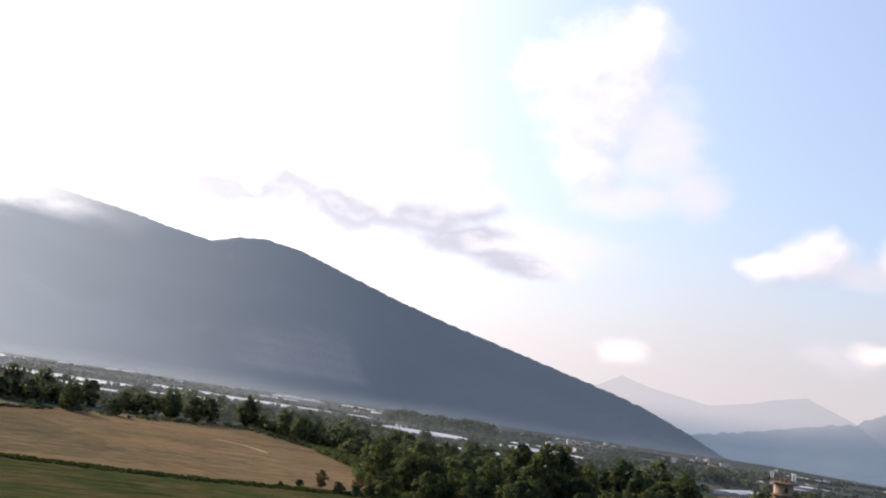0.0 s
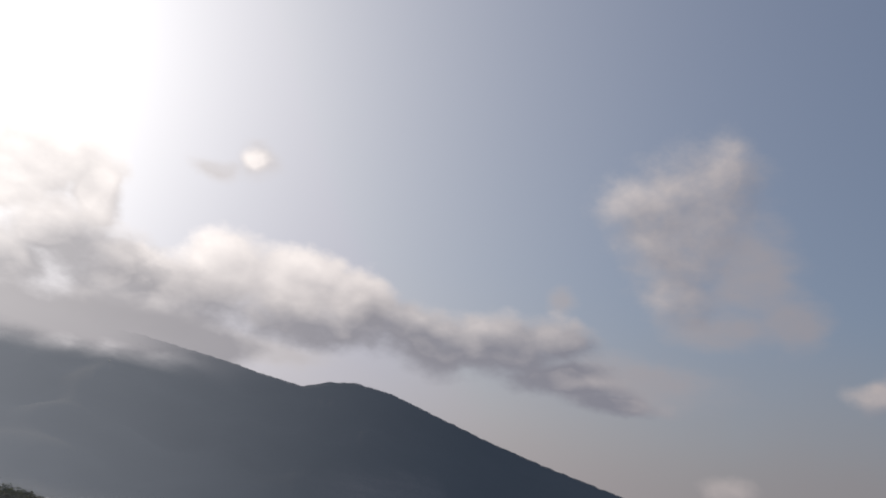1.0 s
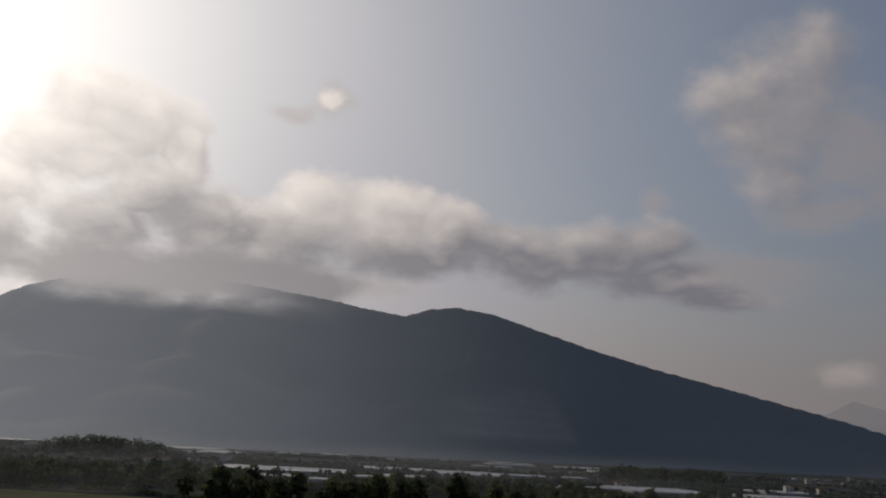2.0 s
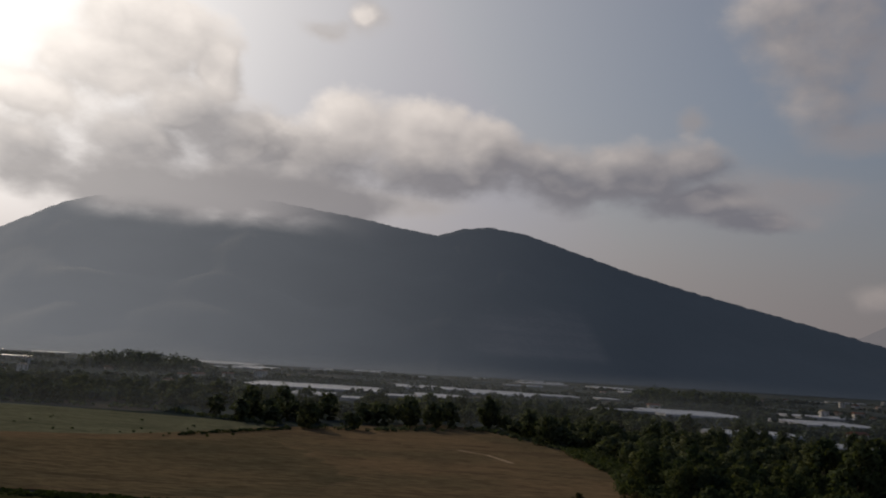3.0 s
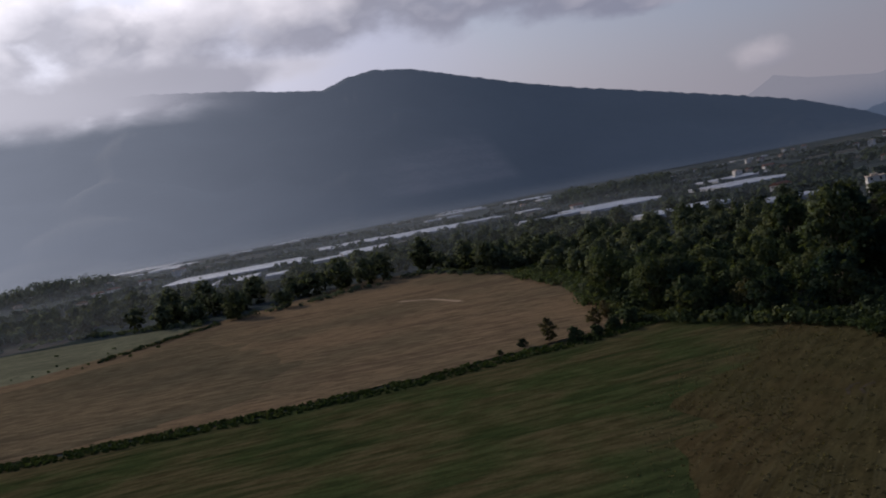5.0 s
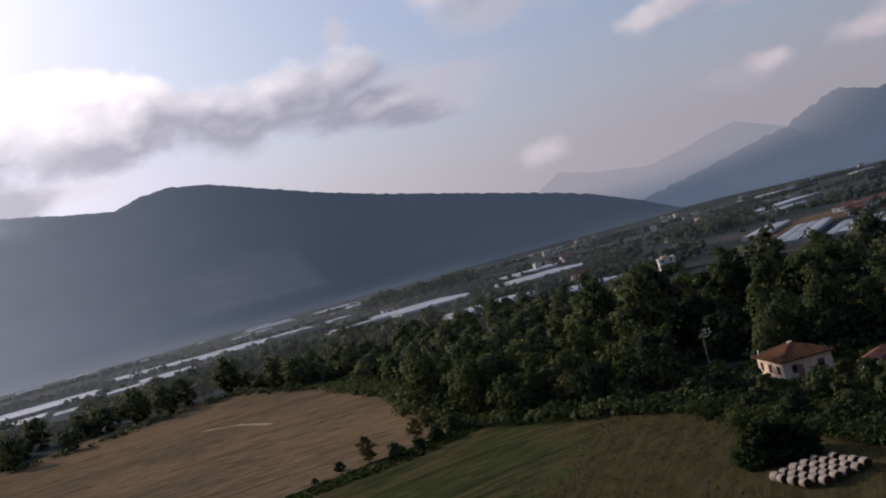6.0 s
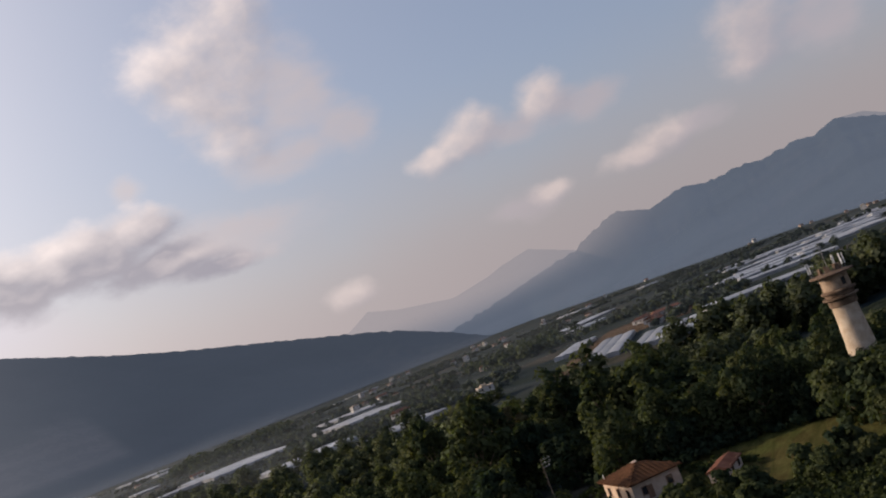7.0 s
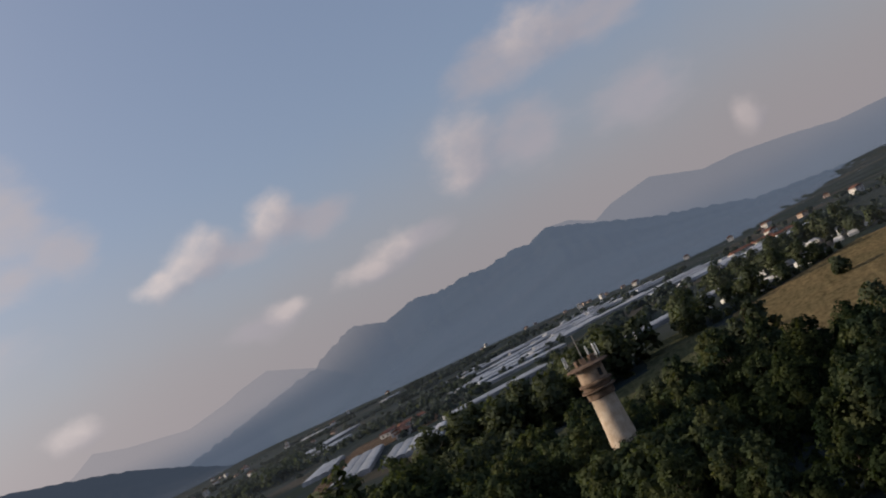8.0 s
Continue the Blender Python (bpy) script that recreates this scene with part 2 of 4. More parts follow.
def film_sheet(g):
    """Greenhouse plastic: pale, dusty, a little glossy, with ribs across."""
    p = local(g)
    n = g.noise(p, 0.08, 4.0, 0.6)
    fine = g.noise(p, 1.2, 3.0, 0.7)
    col = g.mix(g.ramp(n, 0.35, 0.65), (0.22, 0.235, 0.26), (0.38, 0.39, 0.415))
    col = g.mix(1.0, col, g.mix(fine, (0.8,) * 3, (1.15,) * 3), "MULTIPLY")
    r = g.node("ShaderNodeObjectInfo").outputs["Random"]
    col = g.mix(1.0, col, g.mix(r, (0.42,) * 3, (1.2,) * 3), "MULTIPLY")
    return principled(g, col, 0.35, 0.0, bump(g, fine, 0.2, 0.05), 0.5)


FILM = material("greenhouse_film", film_sheet)


def plain_soil(g):
    """The wide plain: a patchwork of plots, olive, brown and dark green, with the blue of haze mixed into the tones."""
    p = position(g)
    warp = g.vec("ADD", p, g.vec("MULTIPLY", g.noise(p, 0.01, 2.0, 0.5, True), (30, 30, 0)))
    cells = g.node("ShaderNodeTexVoronoi", warp, None, 0.011)
    cells.distance = "CHEBYCHEV"
    pick = g.node("ShaderNodeSeparateColor", cells.outputs["Color"]).outputs[0]
    col = g.mix(g.ramp(pick, 0.2, 0.5), (0.023, 0.031, 0.033), (0.034, 0.041, 0.042))
    col = g.mix(g.ramp(pick, 0.75, 0.9), col, (0.054, 0.050, 0.044))
    col = g.mix(g.ramp(g.noise(p, 0.03, 4.0), 0.45, 0.7), col, (0.024, 0.031, 0.024))
    fine = g.noise(p, 0.7, 4.0, 0.7)
    col = g.mix(1.0, col, g.mix(fine, (0.65,) * 3, (1.35,) * 3), "MULTIPLY")
    return principled(g, col, 0.95, 0.0, bump(g, fine, 0.5, 0.3), 0.0)


PLAIN = material("plain_soil", plain_soil)


def field_material(name, a, b, c, angle, pitch, streak=1.0, patch=0.02):
    """A worked field with rows along an angle."""
    def build(g):
        p = position(g)
        rot = g.node("ShaderNodeVectorRotate", p, (0, 0, 0), (0, 0, 1), radians(-angle)).outputs[0]
        lines = g.noise(g.vec("MULTIPLY", rot, (0.03, 1 / pitch, 0)), 1.0, 5.0, 0.62)
        blot = g.noise(p, patch, 4.0, 0.55)
        clump = g.noise(g.vec("MULTIPLY", rot, (0.16, 0.5, 0)), 1.0, 4.0, 0.65)
        fine = g.noise(p, 1.3, 4.0, 0.75)
        col = g.mix(g.ramp(blot, 0.38, 0.62), a, b)
        col = g.mix(g.math("MULTIPLY", g.ramp(lines, 0.48, 0.70), streak), col, c)
        col = g.mix(1.0, col, g.mix(g.ramp(clump, 0.3, 0.7), (0.68,) * 3, (1.32,) * 3), "MULTIPLY")
        tracks = g.noise(g.vec("MULTIPLY", g.vec("ADD", rot, g.vec("MULTIPLY", g.noise(p, 0.012, 2.0, 0.5, True), (0, 26, 0))), (0.004, 0.35 / pitch, 0)), 1.0, 2.0, 0.5)
        col = g.mix(g.math("MULTIPLY", g.ramp(g.math("ABSOLUTE", g.math("SUBTRACT", tracks, 0.5)), 0.022, 0.0), 0.55), col, c)
        col = g.mix(1.0, col, g.mix(fine, (0.55,) * 3, (1.45,) * 3), "MULTIPLY")
        return principled(g, col, 0.95, 0.0, bump(g, g.math("ADD", fine, lines), 0.6, 0.25), 0.0)
    return material(name, build)


GOLD = field_material("mown_straw_field", (0.118, 0.086, 0.052), (0.084, 0.068, 0.042), (0.060, 0.044, 0.030), -3, 7.0, 0.6, 0.012)
DULL = field_material("dull_straw_stubble", (0.094, 0.074, 0.045), (0.066, 0.057, 0.036), (0.048, 0.040, 0.026), -3, 7.0, 0.6, 0.015)
GOLD_PALE = field_material("pale_grazed_field", (0.104, 0.106, 0.070), (0.088, 0.090, 0.060), (0.066, 0.068, 0.044), -8, 9.0)
GREEN = field_material("green_regrowth", (0.028, 0.036, 0.014), (0.050, 0.043, 0.021), (0.018, 0.025, 0.010), 8, 5.0, 1.0, 0.045)
BROWN = field_material("weedy_stubble", (0.044, 0.034, 0.016), (0.034, 0.031, 0.014), (0.052, 0.047, 0.025), 50, 1.3, 0.3)
TAN = field_material("dry_tan_field", (0.135, 0.102, 0.054), (0.11, 0.088, 0.047), (0.09, 0.072, 0.038), 20, 6.0)
BARE = field_material("bare_earth", (0.085, 0.06, 0.042), (0.065, 0.047, 0.034), (0.10, 0.075, 0.055), 25, 4.0)
BARE_PALE = field_material("pale_dust", (0.26, 0.21, 0.15), (0.22, 0.17, 0.12), (0.2, 0.16, 0.11), 25, 2.0)
STRIP = field_material("olive_grass", (0.062, 0.066, 0.038), (0.052, 0.056, 0.032), (0.078, 0.076, 0.046), 25, 4.0, 0.7, 0.03)
LAWN = field_material("rough_lawn", (0.046, 0.054, 0.018), (0.062, 0.054, 0.022), (0.032, 0.040, 0.013), 30, 3.0, 0.8, 0.06)


def mountain_material(name, veil, wood, scrub, air, air_sun, mist=None, fade=None):
    """Wooded slopes seen through kilometres of bright air; that haze is painted on as the backdrop's own glow."""
    def build(g):
        p = position(g)
        n1 = g.noise(p, 0.004, 5.0, 0.6)
        n2 = g.noise(p, 0.03, 4.0, 0.7)
        col = g.mix(g.ramp(n1, 0.45, 0.68), wood, scrub)
        col = g.mix(1.0, col, g.mix(n2, (0.55,) * 3, (1.45,) * 3), "MULTIPLY")
        sep = g.node("ShaderNodeSeparateXYZ", p)
        az = g.math("MULTIPLY", g.math("ARCTAN2", sep.outputs[0], sep.outputs[1]), 180 / math.pi)
        if mist:
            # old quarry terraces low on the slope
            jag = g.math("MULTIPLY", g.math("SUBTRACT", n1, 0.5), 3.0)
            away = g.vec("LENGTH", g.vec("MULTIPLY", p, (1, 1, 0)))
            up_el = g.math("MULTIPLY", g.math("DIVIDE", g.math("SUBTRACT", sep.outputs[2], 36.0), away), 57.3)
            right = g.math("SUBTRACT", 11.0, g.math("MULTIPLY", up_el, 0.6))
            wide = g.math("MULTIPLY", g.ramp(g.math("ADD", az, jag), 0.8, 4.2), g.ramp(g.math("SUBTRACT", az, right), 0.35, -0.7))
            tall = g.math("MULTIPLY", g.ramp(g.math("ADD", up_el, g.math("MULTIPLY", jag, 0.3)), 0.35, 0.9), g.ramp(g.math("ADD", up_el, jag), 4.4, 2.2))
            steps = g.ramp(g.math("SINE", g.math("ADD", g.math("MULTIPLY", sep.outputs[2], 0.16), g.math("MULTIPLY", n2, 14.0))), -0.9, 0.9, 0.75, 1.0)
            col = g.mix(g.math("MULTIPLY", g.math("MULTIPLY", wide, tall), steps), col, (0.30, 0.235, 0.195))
        solid = principled(g, col, 0.95, 0.0, None, 0.1)
        # haze painted as emission, brighter by bearing towards the sun's side
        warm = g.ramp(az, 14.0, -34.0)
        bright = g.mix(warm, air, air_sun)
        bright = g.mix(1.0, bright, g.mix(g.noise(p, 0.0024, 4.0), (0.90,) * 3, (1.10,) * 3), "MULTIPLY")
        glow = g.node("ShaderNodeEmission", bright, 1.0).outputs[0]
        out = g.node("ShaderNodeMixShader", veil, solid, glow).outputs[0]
        if mist:
            lo, hi, edge_l, edge_r = mist
            curl = g.math("MULTIPLY", g.math("SUBTRACT", g.noise(p, 0.0035, 4.0), 0.5), 150.0)
            up = g.ramp(g.math("ADD", sep.outputs[2], curl), lo, hi)
            side = g.math("MULTIPLY", g.ramp(az, edge_l, edge_l + 4), g.ramp(az, edge_r + 6, edge_r - 6))
            clear = g.node("ShaderNodeBsdfTransparent").outputs[0]
            out = g.node("ShaderNodeMixShader", g.math("MULTIPLY", up, side), out, clear).outputs[0]
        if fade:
            # slope made partly see-through, imitating haze that swallows the ridge
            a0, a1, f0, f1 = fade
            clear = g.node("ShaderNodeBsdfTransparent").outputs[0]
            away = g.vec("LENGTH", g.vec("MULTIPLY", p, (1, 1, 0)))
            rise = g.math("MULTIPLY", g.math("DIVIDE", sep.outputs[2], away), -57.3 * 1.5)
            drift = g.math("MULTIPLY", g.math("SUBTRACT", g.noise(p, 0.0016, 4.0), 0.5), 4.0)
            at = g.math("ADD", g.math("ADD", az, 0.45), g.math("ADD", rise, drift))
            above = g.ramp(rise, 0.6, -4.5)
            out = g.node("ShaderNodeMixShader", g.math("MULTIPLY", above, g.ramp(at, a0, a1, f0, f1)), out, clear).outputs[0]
        return out
    return material(name, build)


# ---------------------------------------------------------------- mesh helpers


def mesh_object(name, verts, faces, mats, smooth=False, parent=None, index=None):
    me = bpy.data.meshes.new(name)
    me.from_pydata([tuple(v) for v in verts], [], [tuple(f) for f in faces])
    for m in (mats if isinstance(mats, (list, tuple)) else [mats]):
        me.materials.append(m)
    if smooth:
        me.shade_smooth()
    if index is not None:
        me.polygons.foreach_set("material_index", index)
    ob = new(name, me)
    ob.parent = parent
    return ob


def part(name, bm, mat, parent, label=""):
    """Links a bmesh as one mesh object under a thing or under a part."""
    me = bpy.data.meshes.new(name)
    bm.to_mesh(me)
    bm.free()
    me.materials.append(mat)
    ob = new(name, me)
    ob.parent = parent
    if label:
        tagged(ob, label)
    return ob


def box(bm, x0, x1, y0, y1, z0, z1, m=None):
    made = bmesh.ops.create_cube(bm, size=1.0)["verts"]
    t = Matrix.Translation(((x0 + x1) / 2, (y0 + y1) / 2, (z0 + z1) / 2)) @ Matrix.Diagonal((x1 - x0, y1 - y0, z1 - z0, 1))
    bmesh.ops.transform(bm, matrix=(m or Matrix()) @ t, verts=made)
    return made


def lathe(bm, profile, segments=28, close=True):
    """Turns (radius, height) pairs round the z axis."""
    rings = []
    for r, z in profile:
        rings.append([bm.verts.new((r * math.cos(2 * math.pi * k / segments), r * math.sin(2 * math.pi * k / segments), z))
                      for k in range(segments)])
    for a, b in zip(rings, rings[1:]):
        for k in range(segments):
            bm.faces.new((a[k], a[(k + 1) % segments], b[(k + 1) % segments], b[k]))
    if close:
        bm.faces.new(list(reversed(rings[0])))
        bm.faces.new(rings[-1])
    return bm


def tube(bm, a, b, r0, r1, sides=6):
    a, b = Vector(a), Vector(b)
    q = (b - a).to_track_quat("Z", "Y").to_matrix()
    ra = [bm.verts.new(a + q @ Vector((r0 * math.cos(2 * math.pi * k / sides), r0 * math.sin(2 * math.pi * k / sides), 0))) for k in range(sides)]
    rb = [bm.verts.new(b + q @ Vector((r1 * math.cos(2 * math.pi * k / sides), r1 * math.sin(2 * math.pi * k / sides), 0))) for k in range(sides)]
    for k in range(sides):
        bm.faces.new((ra[k], ra[(k + 1) % sides], rb[(k + 1) % sides], rb[k]))
    bm.faces.new(list(reversed(ra)))
    bm.faces.new(rb)


def leaf_cloud(rng, centres, radii, per, size):
    """Small bent leaf sprays scattered through clumps; returns vertices and faces."""
    k = len(centres)
    n = k * per
    c = np.repeat(np.asarray(centres, float), per, 0)
    r = np.repeat(np.asarray(radii, float), per, 0).reshape(n, -1)
    d = rng.normal(size=(n, 3))
    d /= np.linalg.norm(d, axis=1, keepdims=True)
    d[:, 2] = np.where(d[:, 2] < -0.3, -d[:, 2], d[:, 2])
    pos = c + d * r * rng.uniform(0.68, 1.06, (n, 1))
    nrm = d + rng.normal(scale=0.42, size=(n, 3))
    nrm[:, 2] += 0.25
    nrm /= np.linalg.norm(nrm, axis=1, keepdims=True)
    u = np.cross(nrm, rng.normal(size=(n, 3)))
    u /= np.linalg.norm(u, axis=1, keepdims=True)
    v = np.cross(nrm, u)
    s = (size if np.isscalar(size) else np.repeat(size, per)[:, None]) * rng.uniform(0.6, 1.4, (n, 1))
    w = s * rng.uniform(0.5, 0.9, (n, 1))
    bend = nrm * s * 0.25
    verts = np.stack([pos - u * s, pos - v * w + bend, pos + u * s, pos + v * w + bend], 1).reshape(-1, 3)
    faces = np.arange(n * 4).reshape(n, 4)
    soft = d * 0.8 + nrm * 0.45
    soft /= np.linalg.norm(soft, axis=1, keepdims=True)
    return verts, faces, np.repeat(soft, 4, 0)


# ---------------------------------------------------------------- ground and fields
def inside(px, py, poly):
    hit = False
    for (x0, y0), (x1, y1) in zip(poly, poly[1:] + poly[:1]):
        if (y0 > py) != (y1 > py) and px < (x1 - x0) * (py - y0) / (y1 - y0) + x0:
            hit = not hit
    return hit


def build_ground():
    rings, spokes = 60, 96
    verts, faces = [(0, 0, -0.3)], []
    for i in range(1, rings + 1):
        r = 4950 * (i / rings) ** 2.2
        for k in range(spokes):
            a = 2 * math.pi * k / spokes
            x, y = r * math.sin(a), r * math.cos(a)
            z = -0.3 + (noise.noise(Vector((x * 0.004, y * 0.004, 3))) * 1.2 if r > 700 else 0)
            verts.append((x, y, z))
    for k in range(spokes):
        faces.append((0, 1 + (k + 1) % spokes, 1 + k))
    for i in range(rings - 1):
        a, b = 1 + i * spokes, 1 + (i + 1) * spokes
        for k in range(spokes):
            faces.append((a + k, a + (k + 1) % spokes, b + (k + 1) % spokes, b + k))
    ob = mesh_object("ground", verts, faces, PLAIN, True)
    tagged(ob, "wide farmed plain of olive, brown and dark plots", "ground", kind="structure")


build_ground()


def build_field(name, poly, mat, z, label, wobble=1.5):
    """One field: an outline softened by small irregularities, slightly domed."""
    pts = []
    for (x0, y0), (x1, y1) in zip(poly, poly[1:] + poly[:1]):
        steps = max(2, int(math.hypot(x1 - x0, y1 - y0) / 3))
        for s in range(steps):
            t = s / steps
            x, y = x0 + (x1 - x0) * t, y0 + (y1 - y0) * t
            pts.append((x + wobble * noise.noise(Vector((x * 0.09, y * 0.09, 1))), y + wobble * noise.noise(Vector((x * 0.09, y * 0.09, 9)))))
    bm = bmesh.new()
    top = [bm.verts.new((x, y, z)) for x, y in pts]
    low = [bm.verts.new((x, y, -0.5)) for x, y in pts]
    bm.faces.new(top)
    for k in range(len(pts)):
        j = (k + 1) % len(pts)
        bm.faces.new((low[k], low[j], top[j], top[k]))
    bmesh.ops.recalc_face_normals(bm, faces=bm.faces[:])
    me = bpy.data.meshes.new(name)
    bm.to_mesh(me)
    bm.free()
    me.materials.append(mat)
    return tagged(new(name, me), label, "field", kind="structure")


GOLD_EDGE = [(-150, 264), (-72, 262), (-19, 260), (15, 265), (36, 272), (62, 280), (70, 305), (74, 360), (62, 452), (36, 541), (9, 572), (-41, 512), (-69, 484), (-98, 430), (-120, 400), (-190, 370)]
PALE_EDGE = [(-190, 370), (-120, 400), (-98, 430), (-69, 484), (-90, 500), (-140, 515), (-210, 525), (-330, 520), (-330, 380)]
GREEN_EDGE = [(-200, 60), (-200, 258), (-72, 258), (-19, 255), (15, 263), (38, 270), (66, 280), (84, 262), (98, 246), (103, 200), (104, 60)]
BROWN_EDGE = [(20, 120), (35, 176), (46, 202), (56, 217), (72, 232), (82, 248), (92, 250), (98, 236), (98, 205), (98, 170), (98, 120), (105, 60), (10, 60)]
TAN_EDGE = [(225, 195), (246, 214), (300, 245), (350, 272), (440, 245), (445, 200), (330, 165), (240, 170)]
STRIP_EDGE = [(165, 245), (222, 282), (250, 286), (290, 280), (352, 316), (368, 300), (300, 244), (250, 222), (190, 213), (172, 226)]
LAWN_EDGE = [(104, 201), (106, 212), (108, 222), (122, 230), (136, 234), (146, 228), (151, 216), (150, 204), (137, 196), (126, 193), (116, 194)]
build_field("golden_field", GOLD_EDGE, GOLD, 0.0, "mown golden-brown straw field beside a wood")
build_field("dull_field", [(-150, 268), (-100, 266), (-52, 265), (-26, 276), (-20, 310), (-26, 345), (-40, 380), (-62, 420), (-82, 405), (-106, 383), (-143, 366), (-182, 370)], DULL, 0.03, "duller olive-brown part of the straw field", 9.0)
build_field("pale_field", PALE_EDGE, GOLD_PALE, -0.02, "pale grazed field with dark tufts")
build_field("green_field", GREEN_EDGE, GREEN, 0.02, "green regrown field with faint mowing rows")
build_field("stubble_field", BROWN_EDGE, BROWN, 0.04, "brown weedy stubble field with pale swaths", 7.0)
build_field("tan_field", TAN_EDGE, TAN, 0.0, "dry tan field behind the wood")
build_field("grass_strip", STRIP_EDGE, STRIP, 0.0, "pale olive grass strip behind the tower")
build_field("bare_yard", [(282, 480), (292, 469), (425, 590), (410, 545), (430, 515), (480, 560), (520, 620), (480, 650), (415, 601)], BARE, -0.05, "bare brown yard between greenhouses")
build_field("bare_track", [(14, 422), (25, 411), (33, 387), (36, 384), (35, 388), (27, 411), (16, 424)], BARE_PALE, 0.03, "pale bare track across the straw field", 0.6)
build_field("lawn", LAWN_EDGE, LAWN, 0.03, "rough olive-green lawn with bare patches beside the house")

# ---------------------------------------------------------------- mountains


def smooth_profile(pairs, x):
    if x <= pairs[0][0]:
        return pairs[0][1]
    for (x0, y0), (x1, y1) in zip(pairs, pairs[1:]):
        if x <= x1:
            t = (x - x0) / (x1 - x0)
            return y0 + (y1 - y0) * t
    return pairs[-1][1]


def slope_height(crest, far, near, rough, seed, az, j, rows):
    """Height of a range's flank at a bearing, j of its rows up from the foot, with spurs and gullies."""
    t = min(j / rows, 1.0)
    r = near + (far - near) * t
    x, y = r * math.sin(radians(az)), 70 + r * math.cos(radians(az))
    top = max(35 + far * math.tan(radians(smooth_profile(crest, az))), 0)
    h = top * (0.35 * t + 0.65 * t ** 1.6)
    env = max(math.sin(math.pi * t), 0.0) ** 0.7
    h += env * top * (noise.noise(Vector((x * 0.0022, y * 0.0009, seed))) * 0.11 + noise.noise(Vector((x * 0.006, y * 0.004, seed + 5))) * 0.07)
    h += rough * 0.25 * noise.noise(Vector((az * 2.2, t * 9, seed + 2))) * t + rough * 0.08 * noise.noise(Vector((az * 13, t * 30, seed))) * t
    return x, y, h - 4


def build_mountain(name, crest, ridge_at, foot_at, mat, label, rough=14.0, seed=0.0, back=250.0):
    """A range in polar strips: crest elevations in degrees by azimuth, as seen from the field, plus spurs and gullies."""
    a0, a1 = crest[0][0], crest[-1][0]
    cols, rows = int((a1 - a0) * 7), 46
    verts, faces = [], []
    for i in range(cols + 1):
        az = a0 + (a1 - a0) * i / cols
        far, near = ridge_at(az), foot_at(az)
        for j in range(rows + 1):
            verts.append(slope_height(crest, far, near, rough, seed, az, j, rows))
        for k, drop in ((1, 0.5), (2, 0.0)):
            r = far + k * back / 2
            verts.append((r * math.sin(radians(az)), 70 + r * math.cos(radians(az)), drop * verts[-k][2] - 20 * (k - 1)))
    n = rows + 3
    for i in range(cols):
        for j in range(n - 1):
            faces.append((i * n + j, (i + 1) * n + j, (i + 1) * n + j + 1, i * n + j + 1))
    ob = mesh_object(name, verts, faces, mat, True)
    return tagged(ob, label, "mountain", kind="structure")


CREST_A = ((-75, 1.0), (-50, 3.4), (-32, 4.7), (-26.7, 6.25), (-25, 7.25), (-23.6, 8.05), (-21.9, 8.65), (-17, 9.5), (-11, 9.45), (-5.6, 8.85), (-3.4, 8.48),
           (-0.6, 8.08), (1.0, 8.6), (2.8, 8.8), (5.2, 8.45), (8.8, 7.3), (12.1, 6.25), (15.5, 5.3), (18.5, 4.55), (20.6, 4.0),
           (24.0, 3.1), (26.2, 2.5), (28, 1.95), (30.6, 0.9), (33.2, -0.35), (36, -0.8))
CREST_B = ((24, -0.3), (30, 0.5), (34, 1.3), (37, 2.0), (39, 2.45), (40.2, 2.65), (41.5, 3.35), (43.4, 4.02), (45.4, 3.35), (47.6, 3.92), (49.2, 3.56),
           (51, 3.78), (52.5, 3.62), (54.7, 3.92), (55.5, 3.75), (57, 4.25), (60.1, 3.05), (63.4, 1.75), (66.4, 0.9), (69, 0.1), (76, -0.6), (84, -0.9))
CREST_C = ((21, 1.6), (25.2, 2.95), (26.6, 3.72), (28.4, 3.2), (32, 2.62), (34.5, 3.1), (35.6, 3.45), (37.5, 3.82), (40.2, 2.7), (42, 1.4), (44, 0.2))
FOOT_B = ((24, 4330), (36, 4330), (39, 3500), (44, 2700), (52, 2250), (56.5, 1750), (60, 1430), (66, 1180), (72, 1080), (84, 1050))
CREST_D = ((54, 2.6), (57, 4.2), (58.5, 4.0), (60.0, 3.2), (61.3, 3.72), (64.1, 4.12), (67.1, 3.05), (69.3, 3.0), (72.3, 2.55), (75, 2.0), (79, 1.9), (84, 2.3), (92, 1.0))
MT_A = mountain_material("near_mountain_slopes_haze_glow", 0.78, (0.014, 0.019, 0.012), (0.030, 0.030, 0.024), (0.030, 0.039, 0.055), (0.215, 0.225, 0.245), (470.0, 640.0, -24.5, -7.0))
MT_B = mountain_material("valley_mountain_slopes_haze_glow", 0.88, (0.03, 0.04, 0.028), (0.06, 0.06, 0.05), (0.055, 0.070, 0.096), (0.12, 0.13, 0.14), None, (31.0, 45.0, 0.9, 0.0))
MT_C = mountain_material("distant_mountain_slopes_haze_glow", 0.94, (0.03, 0.04, 0.03), (0.06, 0.06, 0.05), (0.085, 0.10, 0.128), (0.10, 0.11, 0.135), None, (23.0, 60.0, 0.84, 0.58))
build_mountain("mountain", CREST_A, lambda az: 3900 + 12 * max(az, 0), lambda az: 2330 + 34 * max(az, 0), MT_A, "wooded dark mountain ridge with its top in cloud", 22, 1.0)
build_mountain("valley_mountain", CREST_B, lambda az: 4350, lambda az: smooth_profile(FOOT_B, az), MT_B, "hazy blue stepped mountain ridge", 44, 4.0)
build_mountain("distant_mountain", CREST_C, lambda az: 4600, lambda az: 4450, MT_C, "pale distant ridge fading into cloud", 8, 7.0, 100)
